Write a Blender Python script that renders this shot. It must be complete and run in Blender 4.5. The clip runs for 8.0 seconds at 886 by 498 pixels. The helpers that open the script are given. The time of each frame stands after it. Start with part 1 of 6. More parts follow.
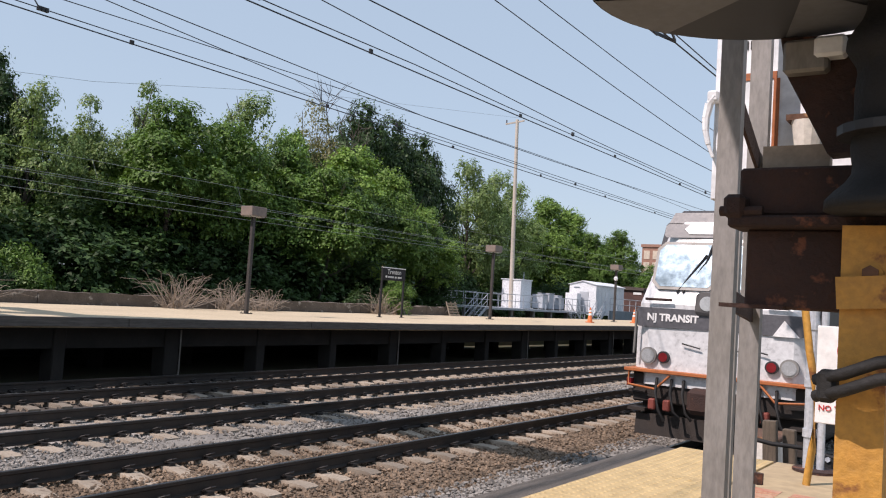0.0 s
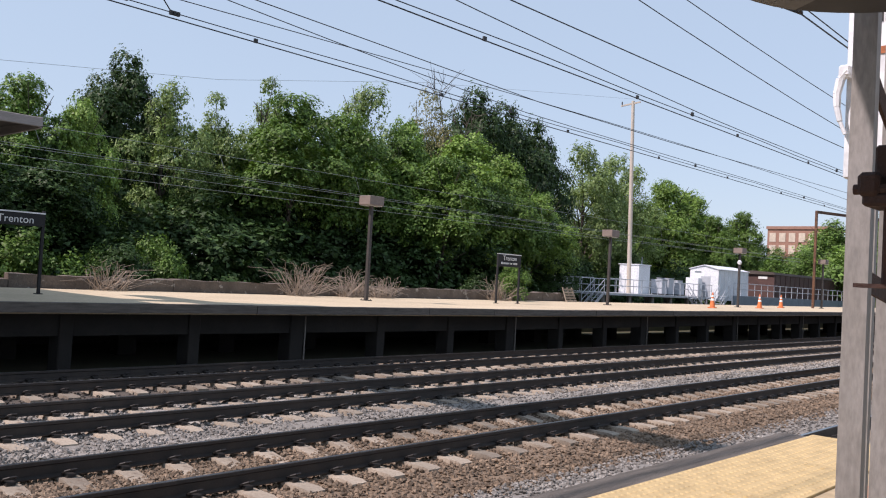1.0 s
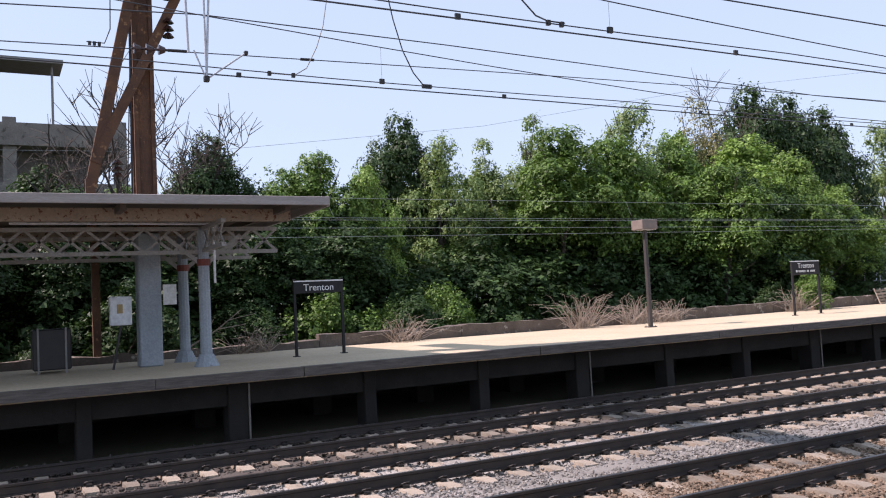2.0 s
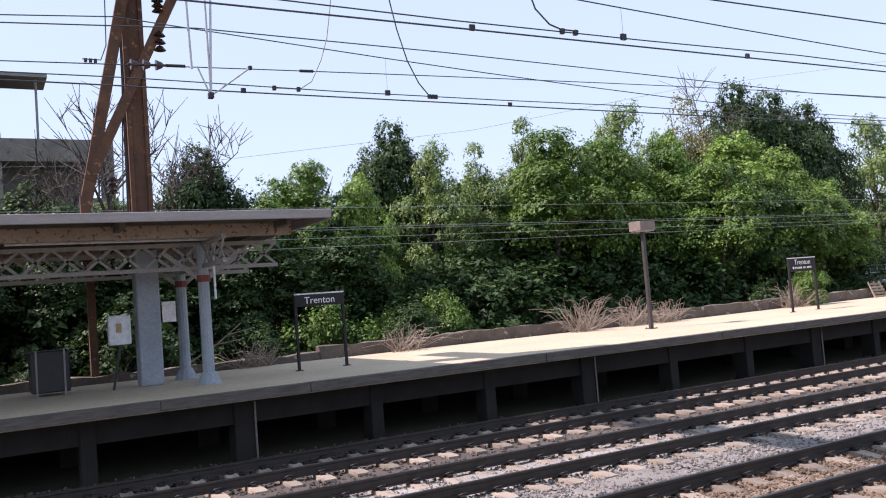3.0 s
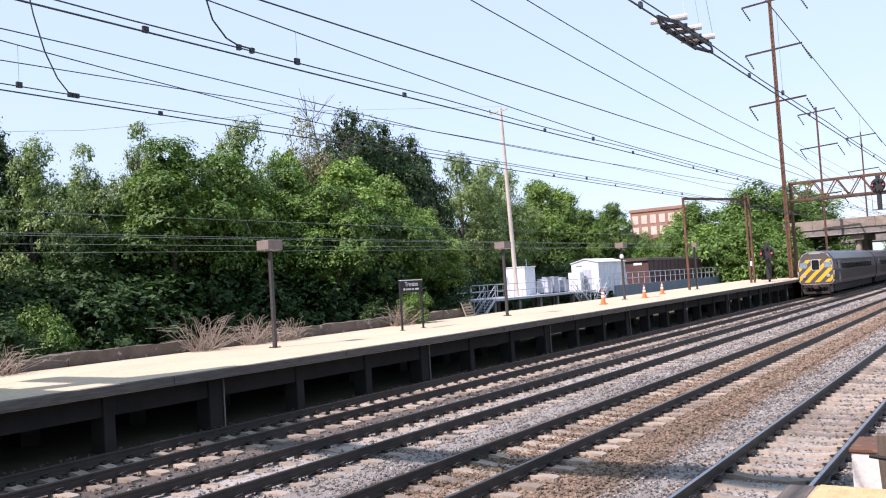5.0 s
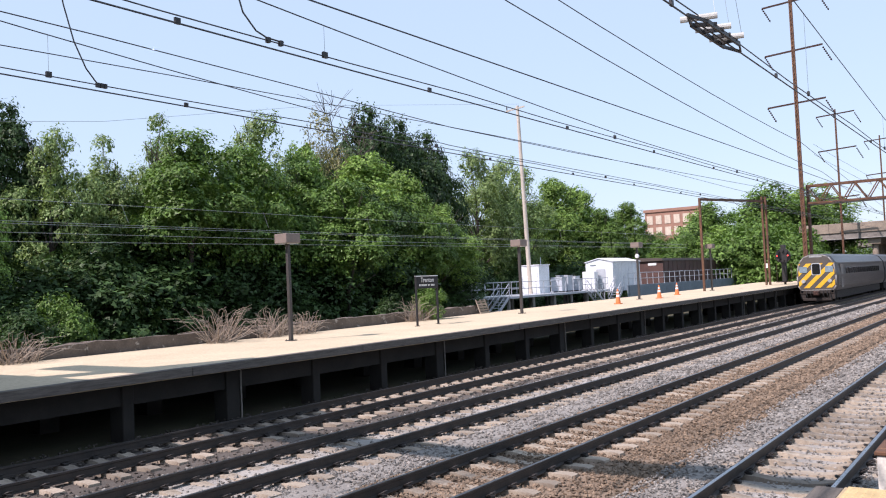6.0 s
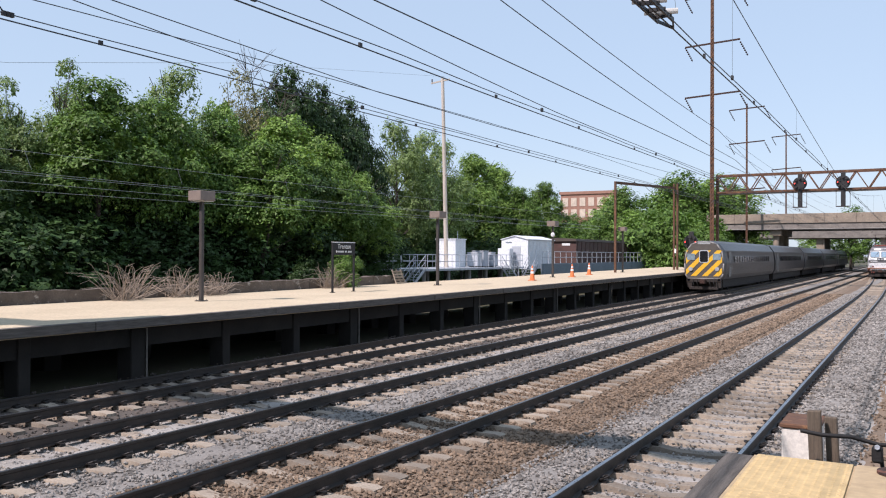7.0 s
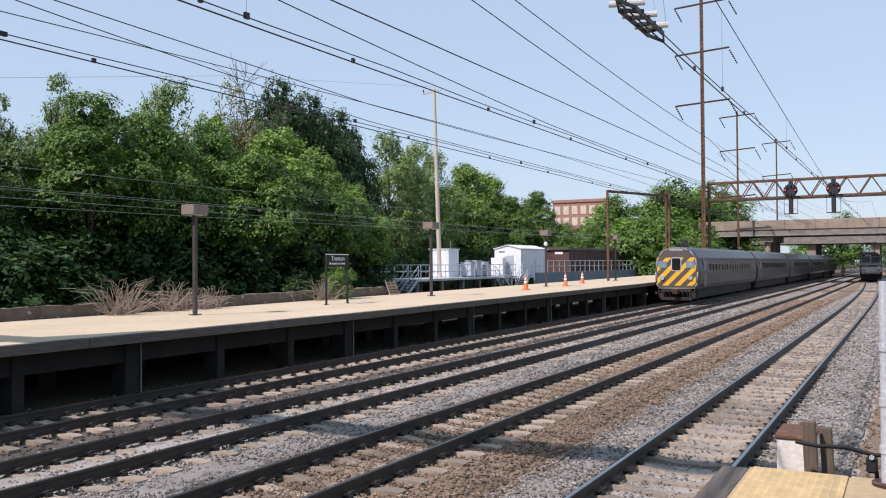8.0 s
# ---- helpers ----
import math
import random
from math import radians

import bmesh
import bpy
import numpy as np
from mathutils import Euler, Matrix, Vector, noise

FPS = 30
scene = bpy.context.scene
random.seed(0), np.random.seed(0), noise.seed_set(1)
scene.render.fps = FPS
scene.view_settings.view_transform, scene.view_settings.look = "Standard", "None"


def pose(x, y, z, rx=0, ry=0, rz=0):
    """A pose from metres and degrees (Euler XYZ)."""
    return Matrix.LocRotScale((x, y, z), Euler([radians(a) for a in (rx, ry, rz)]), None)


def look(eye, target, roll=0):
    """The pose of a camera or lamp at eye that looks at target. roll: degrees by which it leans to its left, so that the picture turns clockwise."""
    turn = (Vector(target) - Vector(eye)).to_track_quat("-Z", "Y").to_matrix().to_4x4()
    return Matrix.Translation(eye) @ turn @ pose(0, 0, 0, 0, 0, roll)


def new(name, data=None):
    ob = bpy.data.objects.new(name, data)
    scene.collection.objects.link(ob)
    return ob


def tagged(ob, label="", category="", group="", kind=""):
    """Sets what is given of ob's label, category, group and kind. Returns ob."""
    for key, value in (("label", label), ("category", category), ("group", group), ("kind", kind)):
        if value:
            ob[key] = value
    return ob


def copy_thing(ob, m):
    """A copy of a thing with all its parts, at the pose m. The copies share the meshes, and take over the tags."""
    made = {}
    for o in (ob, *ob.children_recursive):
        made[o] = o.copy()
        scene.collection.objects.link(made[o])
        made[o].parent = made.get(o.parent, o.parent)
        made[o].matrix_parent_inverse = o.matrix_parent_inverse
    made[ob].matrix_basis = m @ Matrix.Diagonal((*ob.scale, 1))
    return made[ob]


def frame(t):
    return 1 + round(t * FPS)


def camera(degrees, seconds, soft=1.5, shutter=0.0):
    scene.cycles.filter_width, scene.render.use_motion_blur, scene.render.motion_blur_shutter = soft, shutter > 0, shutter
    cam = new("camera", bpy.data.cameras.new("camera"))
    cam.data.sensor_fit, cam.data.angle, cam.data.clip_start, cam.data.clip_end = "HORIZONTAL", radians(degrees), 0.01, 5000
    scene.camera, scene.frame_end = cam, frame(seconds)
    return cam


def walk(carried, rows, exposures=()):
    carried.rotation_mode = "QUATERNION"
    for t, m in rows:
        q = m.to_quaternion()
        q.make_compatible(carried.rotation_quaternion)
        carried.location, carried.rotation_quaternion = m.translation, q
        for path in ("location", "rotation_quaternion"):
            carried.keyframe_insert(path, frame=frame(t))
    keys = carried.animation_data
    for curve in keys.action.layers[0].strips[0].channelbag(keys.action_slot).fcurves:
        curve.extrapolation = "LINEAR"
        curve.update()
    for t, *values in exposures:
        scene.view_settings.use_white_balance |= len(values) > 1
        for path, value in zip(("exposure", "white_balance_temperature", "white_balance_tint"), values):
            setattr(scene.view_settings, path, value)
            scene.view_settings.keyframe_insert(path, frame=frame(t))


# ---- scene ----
cam = camera(55.3, 8.0, soft=1.1)
PATH = [
    (0, (8.498, 0.507, 2.222), (7.353, 2.142, 2.336), 3.7),
    (0.3, (8.51, 0.54, 2.205), (7.337, 2.157, 2.302), 3.4),
    (0.5, (8.507, 0.507, 2.215), (7.284, 2.086, 2.311), 4.0),
    (0.8, (8.518, 0.405, 2.197), (7.21, 1.915, 2.268), 5.7),
    (1, (8.522, 0.422, 2.211), (7.167, 1.891, 2.277), 3.2),
    (1.3, (8.658, 0.421, 2.279), (7.096, 1.671, 2.305), 1.6),
    (1.5, (8.714, 0.477, 2.306), (7.107, 1.668, 2.302), -2.2),
    (2, (8.696, 0.594, 2.559), (6.939, 1.542, 2.676), -2.9),
    (2.1, (8.664, 0.569, 2.566), (6.891, 1.485, 2.699), -3.4),
    (2.2, (8.633, 0.592, 2.573), (6.86, 1.503, 2.734), -3.3),
    (3.3, (8.259, 0.278, 2.81), (6.577, 1.358, 2.872), -5.9),
    (3.5, (8.246, 0.297, 2.801), (6.661, 1.517, 2.841), -5.3),
    (4, (8.02, 0.106, 2.891), (6.529, 1.435, 2.985), -4.7),
    (4.5, (7.799, -0.048, 2.889), (6.528, 1.494, 2.98), -3.4),
    (5, (7.646, -0.138, 2.976), (6.525, 1.516, 3.062), -3.6),
    (5.2, (7.562, -0.142, 2.929), (6.451, 1.517, 3.05), -4.4),
    (6.5, (7.499, -0.279, 2.98), (6.378, 1.377, 3.008), -0.5),
    (7, (7.327, -0.118, 2.806), (6.347, 1.625, 2.819), 0.2),
    (7.5, (7.309, -0.144, 2.835), (6.317, 1.592, 2.854), -1.2),
    (8, (7.327, -0.168, 2.871), (6.362, 1.583, 2.906), -0.4),
]
walk(cam, [(t, look(eye, target, roll)) for t, eye, target, roll in PATH],
     exposures=[(0, 0.48, 6800, 25), (1, 0.58, 6700, 27), (2, 0.90, 6700, 33), (3.5, 1.05, 6600, 34), (5, 1.05, 6500, 31), (6.5, 0.75, 6500, 26), (8, 0.57, 6500, 25)])

# ---------- light ----------
SUN_WAY = Vector((1.15, 2.7, -3.45)).normalized()
world = bpy.data.worlds.new("sky")
scene.world = world
world.use_nodes = True
wn, wl = world.node_tree.nodes, world.node_tree.links
wn.clear()
sky = wn.new("ShaderNodeTexSky")
sky.sky_type = "NISHITA"
sky.sun_disc = False
sky.sun_elevation = radians(49.6)
sky.sun_rotation = math.atan2(-1.15, -2.7)
sky.air_density, sky.dust_density, sky.ozone_density = 1.1, 0.62, 1.2
wbg, wout = wn.new("ShaderNodeBackground"), wn.new("ShaderNodeOutputWorld")
wbg.inputs["Strength"].default_value = 0.135
# thin even summer haze over the clear sky
haze = wn.new("ShaderNodeMix")
haze.data_type = "RGBA"
haze.inputs["Factor"].default_value = 0.8
haze.inputs["B"].default_value = (2.3, 3.25, 3.85, 1)
wl.new(sky.outputs[0], haze.inputs["A"])
wl.new(haze.outputs["Result"], wbg.inputs["Color"])
wl.new(wbg.outputs[0], wout.inputs["Surface"])
sun = new("sun", bpy.data.lights.new("sun", "SUN"))
sun.data.energy, sun.data.angle, sun.data.color = 3.35, radians(0.6), (1.0, 0.955, 0.88)
sun.matrix_world = look((0, 0, 60), Vector((0, 0, 60)) + SUN_WAY)


# ---------- materials ----------
def mat(name, c1, c2=None, scale=3.0, rough=0.8, metal=0.0, bump=0.0, fine=None, island=0.0, per_object=0.0, spots=None, stretch=None):
    """Two-scale noise colour from c1 to c2; spots: (colour, scale, threshold) for stains or rust with a shape of their own."""
    m = bpy.data.materials.new(name)
    m.use_nodes = True
    n, l = m.node_tree.nodes, m.node_tree.links
    b = n["Principled BSDF"]
    b.inputs["Metallic"].default_value = metal
    co = n.new("ShaderNodeTexCoord")
    src = co.outputs["Object"]
    if stretch:
        mp = n.new("ShaderNodeMapping")
        mp.inputs["Scale"].default_value = stretch
        l.new(src, mp.inputs["Vector"])
        src = mp.outputs[0]
    c2 = c2 or tuple(v * 0.75 for v in c1)

    def noise_at(s, detail=5.0):
        t = n.new("ShaderNodeTexNoise")
        t.inputs["Scale"].default_value, t.inputs["Detail"].default_value, t.inputs["Roughness"].default_value = s, detail, 0.6
        l.new(src, t.inputs["Vector"])
        return t.outputs["Fac"]

    big, small = noise_at(scale), noise_at(fine or scale * 11)
    r = n.new("ShaderNodeMapRange")
    r.inputs["From Min"].default_value, r.inputs["From Max"].default_value = 0.32, 0.68
    l.new(big, r.inputs["Value"])
    mx = n.new("ShaderNodeMix")
    mx.data_type = "RGBA"
    mx.inputs["A"].default_value, mx.inputs["B"].default_value = (*c1, 1), (*c2, 1)
    l.new(r.outputs[0], mx.inputs["Factor"])
    col = mx.outputs["Result"]
    g = n.new("ShaderNodeMapRange")
    g.inputs["From Min"].default_value, g.inputs["From Max"].default_value = 0.3, 0.7
    g.inputs["To Min"].default_value, g.inputs["To Max"].default_value = 0.82, 1.18
    l.new(small, g.inputs["Value"])
    val = g.outputs[0]
    for amount, node, out in ((island, "ShaderNodeNewGeometry", "Random Per Island"), (per_object, "ShaderNodeObjectInfo", "Random")):
        if amount:
            q = n.new(node)
            rr = n.new("ShaderNodeMapRange")
            rr.inputs["To Min"].default_value, rr.inputs["To Max"].default_value = 1 - amount, 1 + amount
            l.new(q.outputs[out], rr.inputs["Value"])
            mu = n.new("ShaderNodeMath")
            mu.operation = "MULTIPLY"
            l.new(val, mu.inputs[0])
            l.new(rr.outputs[0], mu.inputs[1])
            val = mu.outputs[0]
    hs = n.new("ShaderNodeHueSaturation")
    l.new(col, hs.inputs["Color"])
    l.new(val, hs.inputs["Value"])
    col = hs.outputs[0]
    for colour, s, th in (spots or ()):
        f = noise_at(s, 8.0)
        st = n.new("ShaderNodeMapRange")
        st.inputs["From Min"].default_value, st.inputs["From Max"].default_value = th, th + 0.07
        l.new(f, st.inputs["Value"])
        m2 = n.new("ShaderNodeMix")
        m2.data_type = "RGBA"
        l.new(st.outputs[0], m2.inputs["Factor"])
        l.new(col, m2.inputs["A"])
        m2.inputs["B"].default_value = (*colour, 1)
        col = m2.outputs["Result"]
    l.new(col, b.inputs["Base Color"])
    ro = n.new("ShaderNodeMapRange")
    ro.inputs["To Min"].default_value, ro.inputs["To Max"].default_value = max(0.03, rough - 0.12), min(1, rough + 0.12)
    l.new(small, ro.inputs["Value"])
    l.new(ro.outputs[0], b.inputs["Roughness"])
    if bump:
        bp = n.new("ShaderNodeBump")
        bp.inputs["Strength"].default_value, bp.inputs["Distance"].default_value = bump, 0.02
        l.new(small, bp.inputs["Height"])
        l.new(bp.outputs[0], b.inputs["Normal"])
    return m


def leaf_mat(name, c1, c2):
    m = mat(name, c1, c2, 0.35, 0.5, island=0.45, per_object=0.15, fine=1.7)
    n, l = m.node_tree.nodes, m.node_tree.links
    b = n["Principled BSDF"]
    tr = n.new("ShaderNodeBsdfTranslucent")
    tr.inputs["Color"].default_value = (c1[0] * 1.5, c1[1] * 1.6, c1[2] * 0.9, 1)
    mixs = n.new("ShaderNodeMixShader")
    mixs.inputs[0].default_value = 0.2
    l.new(b.outputs[0], mixs.inputs[1])
    l.new(tr.outputs[0], mixs.inputs[2])
    l.new(mixs.outputs[0], n["Material Output"].inputs["Surface"])
    b.inputs["Specular IOR Level"].default_value = 0.25
    return m


def glow(name, c, s):
    m = bpy.data.materials.new(name)
    m.use_nodes = True
    b = m.node_tree.nodes["Principled BSDF"]
    b.inputs["Base Color"].default_value = (*c, 1)
    b.inputs["Emission Color"].default_value, b.inputs["Emission Strength"].default_value = (*c, 1), s
    return m


RUST = ((0.13, 0.045, 0.018), 9.0, 0.56)
M_BROWN = mat("brown_ballast", (0.15, 0.106, 0.071), (0.205, 0.148, 0.102), 0.9, 0.95, bump=0.8, fine=28, island=0.5)
M_GREY = mat("grey_ballast", (0.245, 0.228, 0.207), (0.16, 0.147, 0.132), 0.9, 0.95, bump=0.8, fine=28, island=0.55)
M_DARKB = mat("dirty_ballast", (0.06, 0.05, 0.042), (0.095, 0.078, 0.065), 0.9, 0.95, bump=0.8, fine=28, island=0.5)
M_TIE = mat("concrete_tie", (0.33, 0.275, 0.215), (0.235, 0.192, 0.148), 2.5, 0.9, bump=0.35, per_object=0.32, spots=(((0.16, 0.12, 0.09), 5.0, 0.6),))
M_RAIL = mat("rail_steel", (0.055, 0.043, 0.036), (0.035, 0.03, 0.027), 4.0, 0.6, metal=0.3, bump=0.2)
M_RAILTOP = mat("rail_head", (0.16, 0.155, 0.16), (0.10, 0.095, 0.095), 2.0, 0.35, metal=0.9)
M_RAILBRIGHT = mat("worn_rail_head", (0.42, 0.43, 0.45), (0.30, 0.30, 0.32), 2.0, 0.3, metal=1.0)
M_CLIP = mat("clip_iron", (0.03, 0.026, 0.024), None, 8, 0.6, metal=0.3)
M_DECK = mat("platform_concrete", (0.55, 0.452, 0.315), (0.47, 0.385, 0.265), 0.45, 0.9, bump=0.15, fine=14, spots=(((0.40, 0.32, 0.22), 0.8, 0.66),))
M_COPING = mat("grey_wood", (0.14, 0.122, 0.105), (0.07, 0.06, 0.052), 3.0, 0.9, bump=0.5, stretch=(9, 0.8, 9))
M_CONC = mat("weathered_concrete", (0.24, 0.215, 0.19), (0.155, 0.14, 0.125), 1.2, 0.95, bump=0.5, spots=(((0.08, 0.07, 0.06), 2.1, 0.6),))
# stained concrete, its albedo cut to near black for the under-deck shade
M_CONCD = mat("stained_shaded_concrete", (0.027, 0.0225, 0.019), (0.015, 0.013, 0.011), 1.2, 0.95, bump=0.5)
# base tone lowered for the shade of the trees; pale blotches are lichen
M_WALL = mat("old_wall_concrete", (0.15, 0.12, 0.098), (0.085, 0.067, 0.054), 1.6, 0.95, bump=0.7, spots=(((0.36, 0.33, 0.29), 2.8, 0.6),))
M_TACT = mat("yellow_tactile", (0.49, 0.36, 0.18), (0.43, 0.315, 0.155), 0.7, 0.75, bump=0.1, per_object=0.05, spots=(((0.42, 0.28, 0.10), 3.0, 0.63),))
M_TAN = mat("tan_paving", (0.42, 0.32, 0.19), (0.36, 0.27, 0.165), 0.8, 0.9, bump=0.2)
M_REDPAINT = mat("worn_red_paint", (0.42, 0.15, 0.09), (0.47, 0.3, 0.2), 7, 0.85)
M_SIGNRED = mat("red_sign_ink", (0.55, 0.03, 0.03), None, 6, 0.5)
M_POST = mat("dark_brown_post", (0.055, 0.048, 0.045), (0.038, 0.034, 0.032), 4, 0.5)
M_LAMPBOX = mat("taupe_lamp_box", (0.21, 0.165, 0.14), (0.17, 0.135, 0.115), 5, 0.55)
M_LENS = mat("lamp_lens", (0.55, 0.55, 0.52), None, 5, 0.3)
M_SIGN = mat("black_sign_face", (0.008, 0.008, 0.01), None, 6, 0.65)
M_WHITE = mat("white_paint", (0.76, 0.76, 0.75), (0.68, 0.68, 0.67), 1.1, 0.5, bump=0.03)
M_WHITEMET = mat("white_cabinet_metal", (0.74, 0.77, 0.80), (0.66, 0.69, 0.72), 0.8, 0.5, spots=(((0.55, 0.52, 0.47), 2.0, 0.74),))
M_BLUEWALL = mat("blue_grey_panel", (0.20, 0.25, 0.29), (0.16, 0.20, 0.235), 1.0, 0.7, bump=0.15)
M_BROWNMET = mat("maroon_metal", (0.10, 0.05, 0.042), (0.07, 0.037, 0.032), 1.3, 0.6, bump=0.1)
M_ROOFDK = mat("dark_roof", (0.09, 0.07, 0.06), None, 2, 0.8)
M_GALV = mat("galvanised_steel", (0.50, 0.53, 0.57), (0.42, 0.45, 0.49), 3, 0.5, metal=0.25)
M_GALVD = mat("dull_galvanised_steel", (0.27, 0.26, 0.25), (0.20, 0.19, 0.175), 4, 0.6, metal=0.35, bump=0.1, stretch=(1, 1, 0.3))
M_RUSTY = mat("rusted_steel", (0.15, 0.07, 0.036), (0.07, 0.037, 0.025), 2.2, 0.85, bump=0.4, spots=(((0.30, 0.16, 0.075), 6, 0.6),))
M_RUSTDARK = mat("dark_rusted_steel", (0.05, 0.022, 0.015), (0.025, 0.013, 0.011), 3.5, 0.85, bump=0.6, spots=(((0.15, 0.055, 0.03), 7, 0.6),))
M_YELSTEEL = mat("chipped_yellow_steel", (0.50, 0.26, 0.045), (0.40, 0.19, 0.035), 2.5, 0.65, bump=0.3, spots=(((0.19, 0.07, 0.02), 5.0, 0.585),))
M_BLACKRUB = mat("black_rubber", (0.008, 0.008, 0.008), (0.013, 0.012, 0.012), 4, 0.75, bump=0.3)
M_WOODPOLE = mat("grey_timber_pole", (0.56, 0.50, 0.43), (0.45, 0.40, 0.34), 2, 0.9, bump=0.3, stretch=(3, 3, 0.4))
M_RAWWOOD = mat("old_timber", (0.17, 0.13, 0.095), (0.09, 0.07, 0.05), 3.0, 0.9, bump=0.7, stretch=(9, 9, 1))
M_WIRE = mat("wire", (0.06, 0.066, 0.075), None, 3, 0.5, metal=0.3)
M_WIREPALE = mat("pale_wire", (0.30, 0.34, 0.34), None, 3, 0.4, metal=0.5)
M_INSUL = mat("brown_porcelain", (0.05, 0.022, 0.018), None, 6, 0.25)
M_SHELTER = mat("shelter_paint", (0.36, 0.35, 0.335), (0.29, 0.275, 0.26), 2.0, 0.7, bump=0.1, spots=(((0.20, 0.13, 0.09), 6, 0.66),))
M_FASCIA = mat("faded_fascia", (0.33, 0.30, 0.285), (0.26, 0.235, 0.22), 2.2, 0.75, stretch=(1, 0.4, 4))
M_TAN2 = mat("buff_purlin", (0.35, 0.28, 0.215), (0.28, 0.22, 0.17), 2.0, 0.8, spots=(RUST,))
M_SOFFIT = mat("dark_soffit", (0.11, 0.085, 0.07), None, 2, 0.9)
M_COLBLUE = mat("pale_blue_column", (0.33, 0.38, 0.42), (0.27, 0.31, 0.345), 2.2, 0.65, bump=0.1, spots=(((0.20, 0.16, 0.13), 5, 0.68),))
M_REDBAND = mat("red_band", (0.22, 0.05, 0.035), None, 4, 0.6)
M_LEAF = [leaf_mat("leaf_mid", (0.088, 0.162, 0.033), (0.112, 0.195, 0.042)), leaf_mat("leaf_light", (0.18, 0.285, 0.065), (0.15, 0.245, 0.055)),
          leaf_mat("leaf_dark", (0.032, 0.066, 0.021), (0.048, 0.092, 0.027)), leaf_mat("leaf_olive", (0.23, 0.21, 0.10), (0.17, 0.175, 0.07)),
          leaf_mat("leaf_pale", (0.18, 0.25, 0.09), (0.135, 0.205, 0.068))]
M_BARK = mat("bark", (0.085, 0.068, 0.055), (0.05, 0.04, 0.033), 3, 0.95, bump=0.6, stretch=(3, 3, 0.6))
M_TWIG = mat("dry_twig", (0.33, 0.27, 0.21), (0.24, 0.19, 0.15), 4, 0.9)
M_EARTH = mat("scrub_ground", (0.055, 0.06, 0.025), (0.085, 0.07, 0.04), 0.4, 0.95, bump=0.5)
M_BRIDGE = mat("bridge_concrete", (0.32, 0.26, 0.20), (0.20, 0.165, 0.13), 0.5, 0.9, bump=0.3, spots=(((0.17, 0.13, 0.10), 0.9, 0.62),))
M_BRICK = mat("far_brick", (0.34, 0.19, 0.14), (0.28, 0.15, 0.11), 1, 0.9)
M_CREAM = mat("cream_panel", (0.62, 0.52, 0.42), None, 1, 0.8)
M_SILVER = mat("stainless_body", (0.11, 0.108, 0.112), (0.07, 0.069, 0.072), 0.6, 0.36, metal=0.6, stretch=(1, 0.2, 3))
M_LOCOWHITE = mat("silver_grey_paint", (0.66, 0.665, 0.67), (0.60, 0.605, 0.61), 0.9, 0.3, metal=0.1)
M_LOCOGREY = mat("dark_grey_band", (0.10, 0.10, 0.11), (0.075, 0.075, 0.082), 2, 0.45)
M_BLACK = mat("black_paint", (0.014, 0.014, 0.016), (0.024, 0.022, 0.021), 4, 0.5)
M_UNDER = mat("grimy_underframe", (0.018, 0.014, 0.012), (0.032, 0.023, 0.018), 5, 0.8, bump=0.4)
M_ORANGE = mat("orange_sill", (0.42, 0.13, 0.035), (0.34, 0.10, 0.03), 3, 0.55)
# the blue metallic base lends the cab glass a reflection of the sky
M_GLASS = mat("sky_reflection_glass", (0.36, 0.48, 0.56), (0.38, 0.50, 0.58), 0.5, 0.13, metal=0.6)
M_WINDOW = mat("dark_window", (0.012, 0.013, 0.016), None, 3, 0.12)
M_YELLOW = mat("hazard_yellow", (0.74, 0.42, 0.02), (0.66, 0.36, 0.02), 2, 0.5)
M_HAZGREY = mat("hazard_grey", (0.085, 0.075, 0.065), None, 2, 0.55)
M_LENSCLR = mat("headlamp_glass", (0.55, 0.57, 0.58), None, 7, 0.12, metal=0.4)
M_REDLENS = mat("red_lens", (0.22, 0.012, 0.015), None, 7, 0.2)
M_CONE = mat("cone_orange", (0.75, 0.20, 0.06), None, 5, 0.6)
M_REDGLOW = glow("red_signal_light", (1.0, 0.06, 0.04), 1.3)
M_RUSTBOX = mat("white_box_rusting", (0.72, 0.69, 0.63), (0.62, 0.58, 0.52), 2.0, 0.6, spots=(((0.30, 0.13, 0.05), 3.2, 0.60),))
M_DISC = mat("charcoal_shade", (0.04, 0.045, 0.056), None, 3, 0.7)
M_DISCLT = mat("grey_shade_panel", (0.13, 0.14, 0.158), None, 3, 0.6)


# ---------- shape helpers ----------
def bm_new():
    return bmesh.new()


def link(name, me, material, parent=None, label=""):
    ob = new(name, me)
    if material and not me.materials:
        me.materials.append(material)
    if parent:
        ob.parent = parent
    if label:
        ob["label"] = label
    return ob


def part(name, bm, material, parent=None, label="", smooth=False):
    me = bpy.data.meshes.new(name)
    bm.normal_update()
    bm.to_mesh(me)
    bm.free()
    if smooth:
        me.polygons.foreach_set("use_smooth", [True] * len(me.polygons))
    return link(name, me, material, parent, label)


def thing(name, label, category, x=0, y=0, z=0, rz=0, group="", kind=""):
    ob = new(name)
    ob.matrix_basis = pose(x, y, z, 0, 0, rz)
    ob.empty_display_size = 0.2
    return tagged(ob, label, category, group, kind)


def box(bm, x0, x1, y0, y1, z0, z1, bevel=0.0):
    g = bmesh.ops.create_cube(bm, size=1)
    vs = g["verts"]
    for v in vs:
        v.co = Vector((x0 + (v.co.x + 0.5) * (x1 - x0), y0 + (v.co.y + 0.5) * (y1 - y0), z0 + (v.co.z + 0.5) * (z1 - z0)))
    if bevel:
        es = {e for v in vs for e in v.link_edges}
        bmesh.ops.bevel(bm, geom=list(es), offset=bevel, segments=1, affect="EDGES", profile=0.5)
    return bm


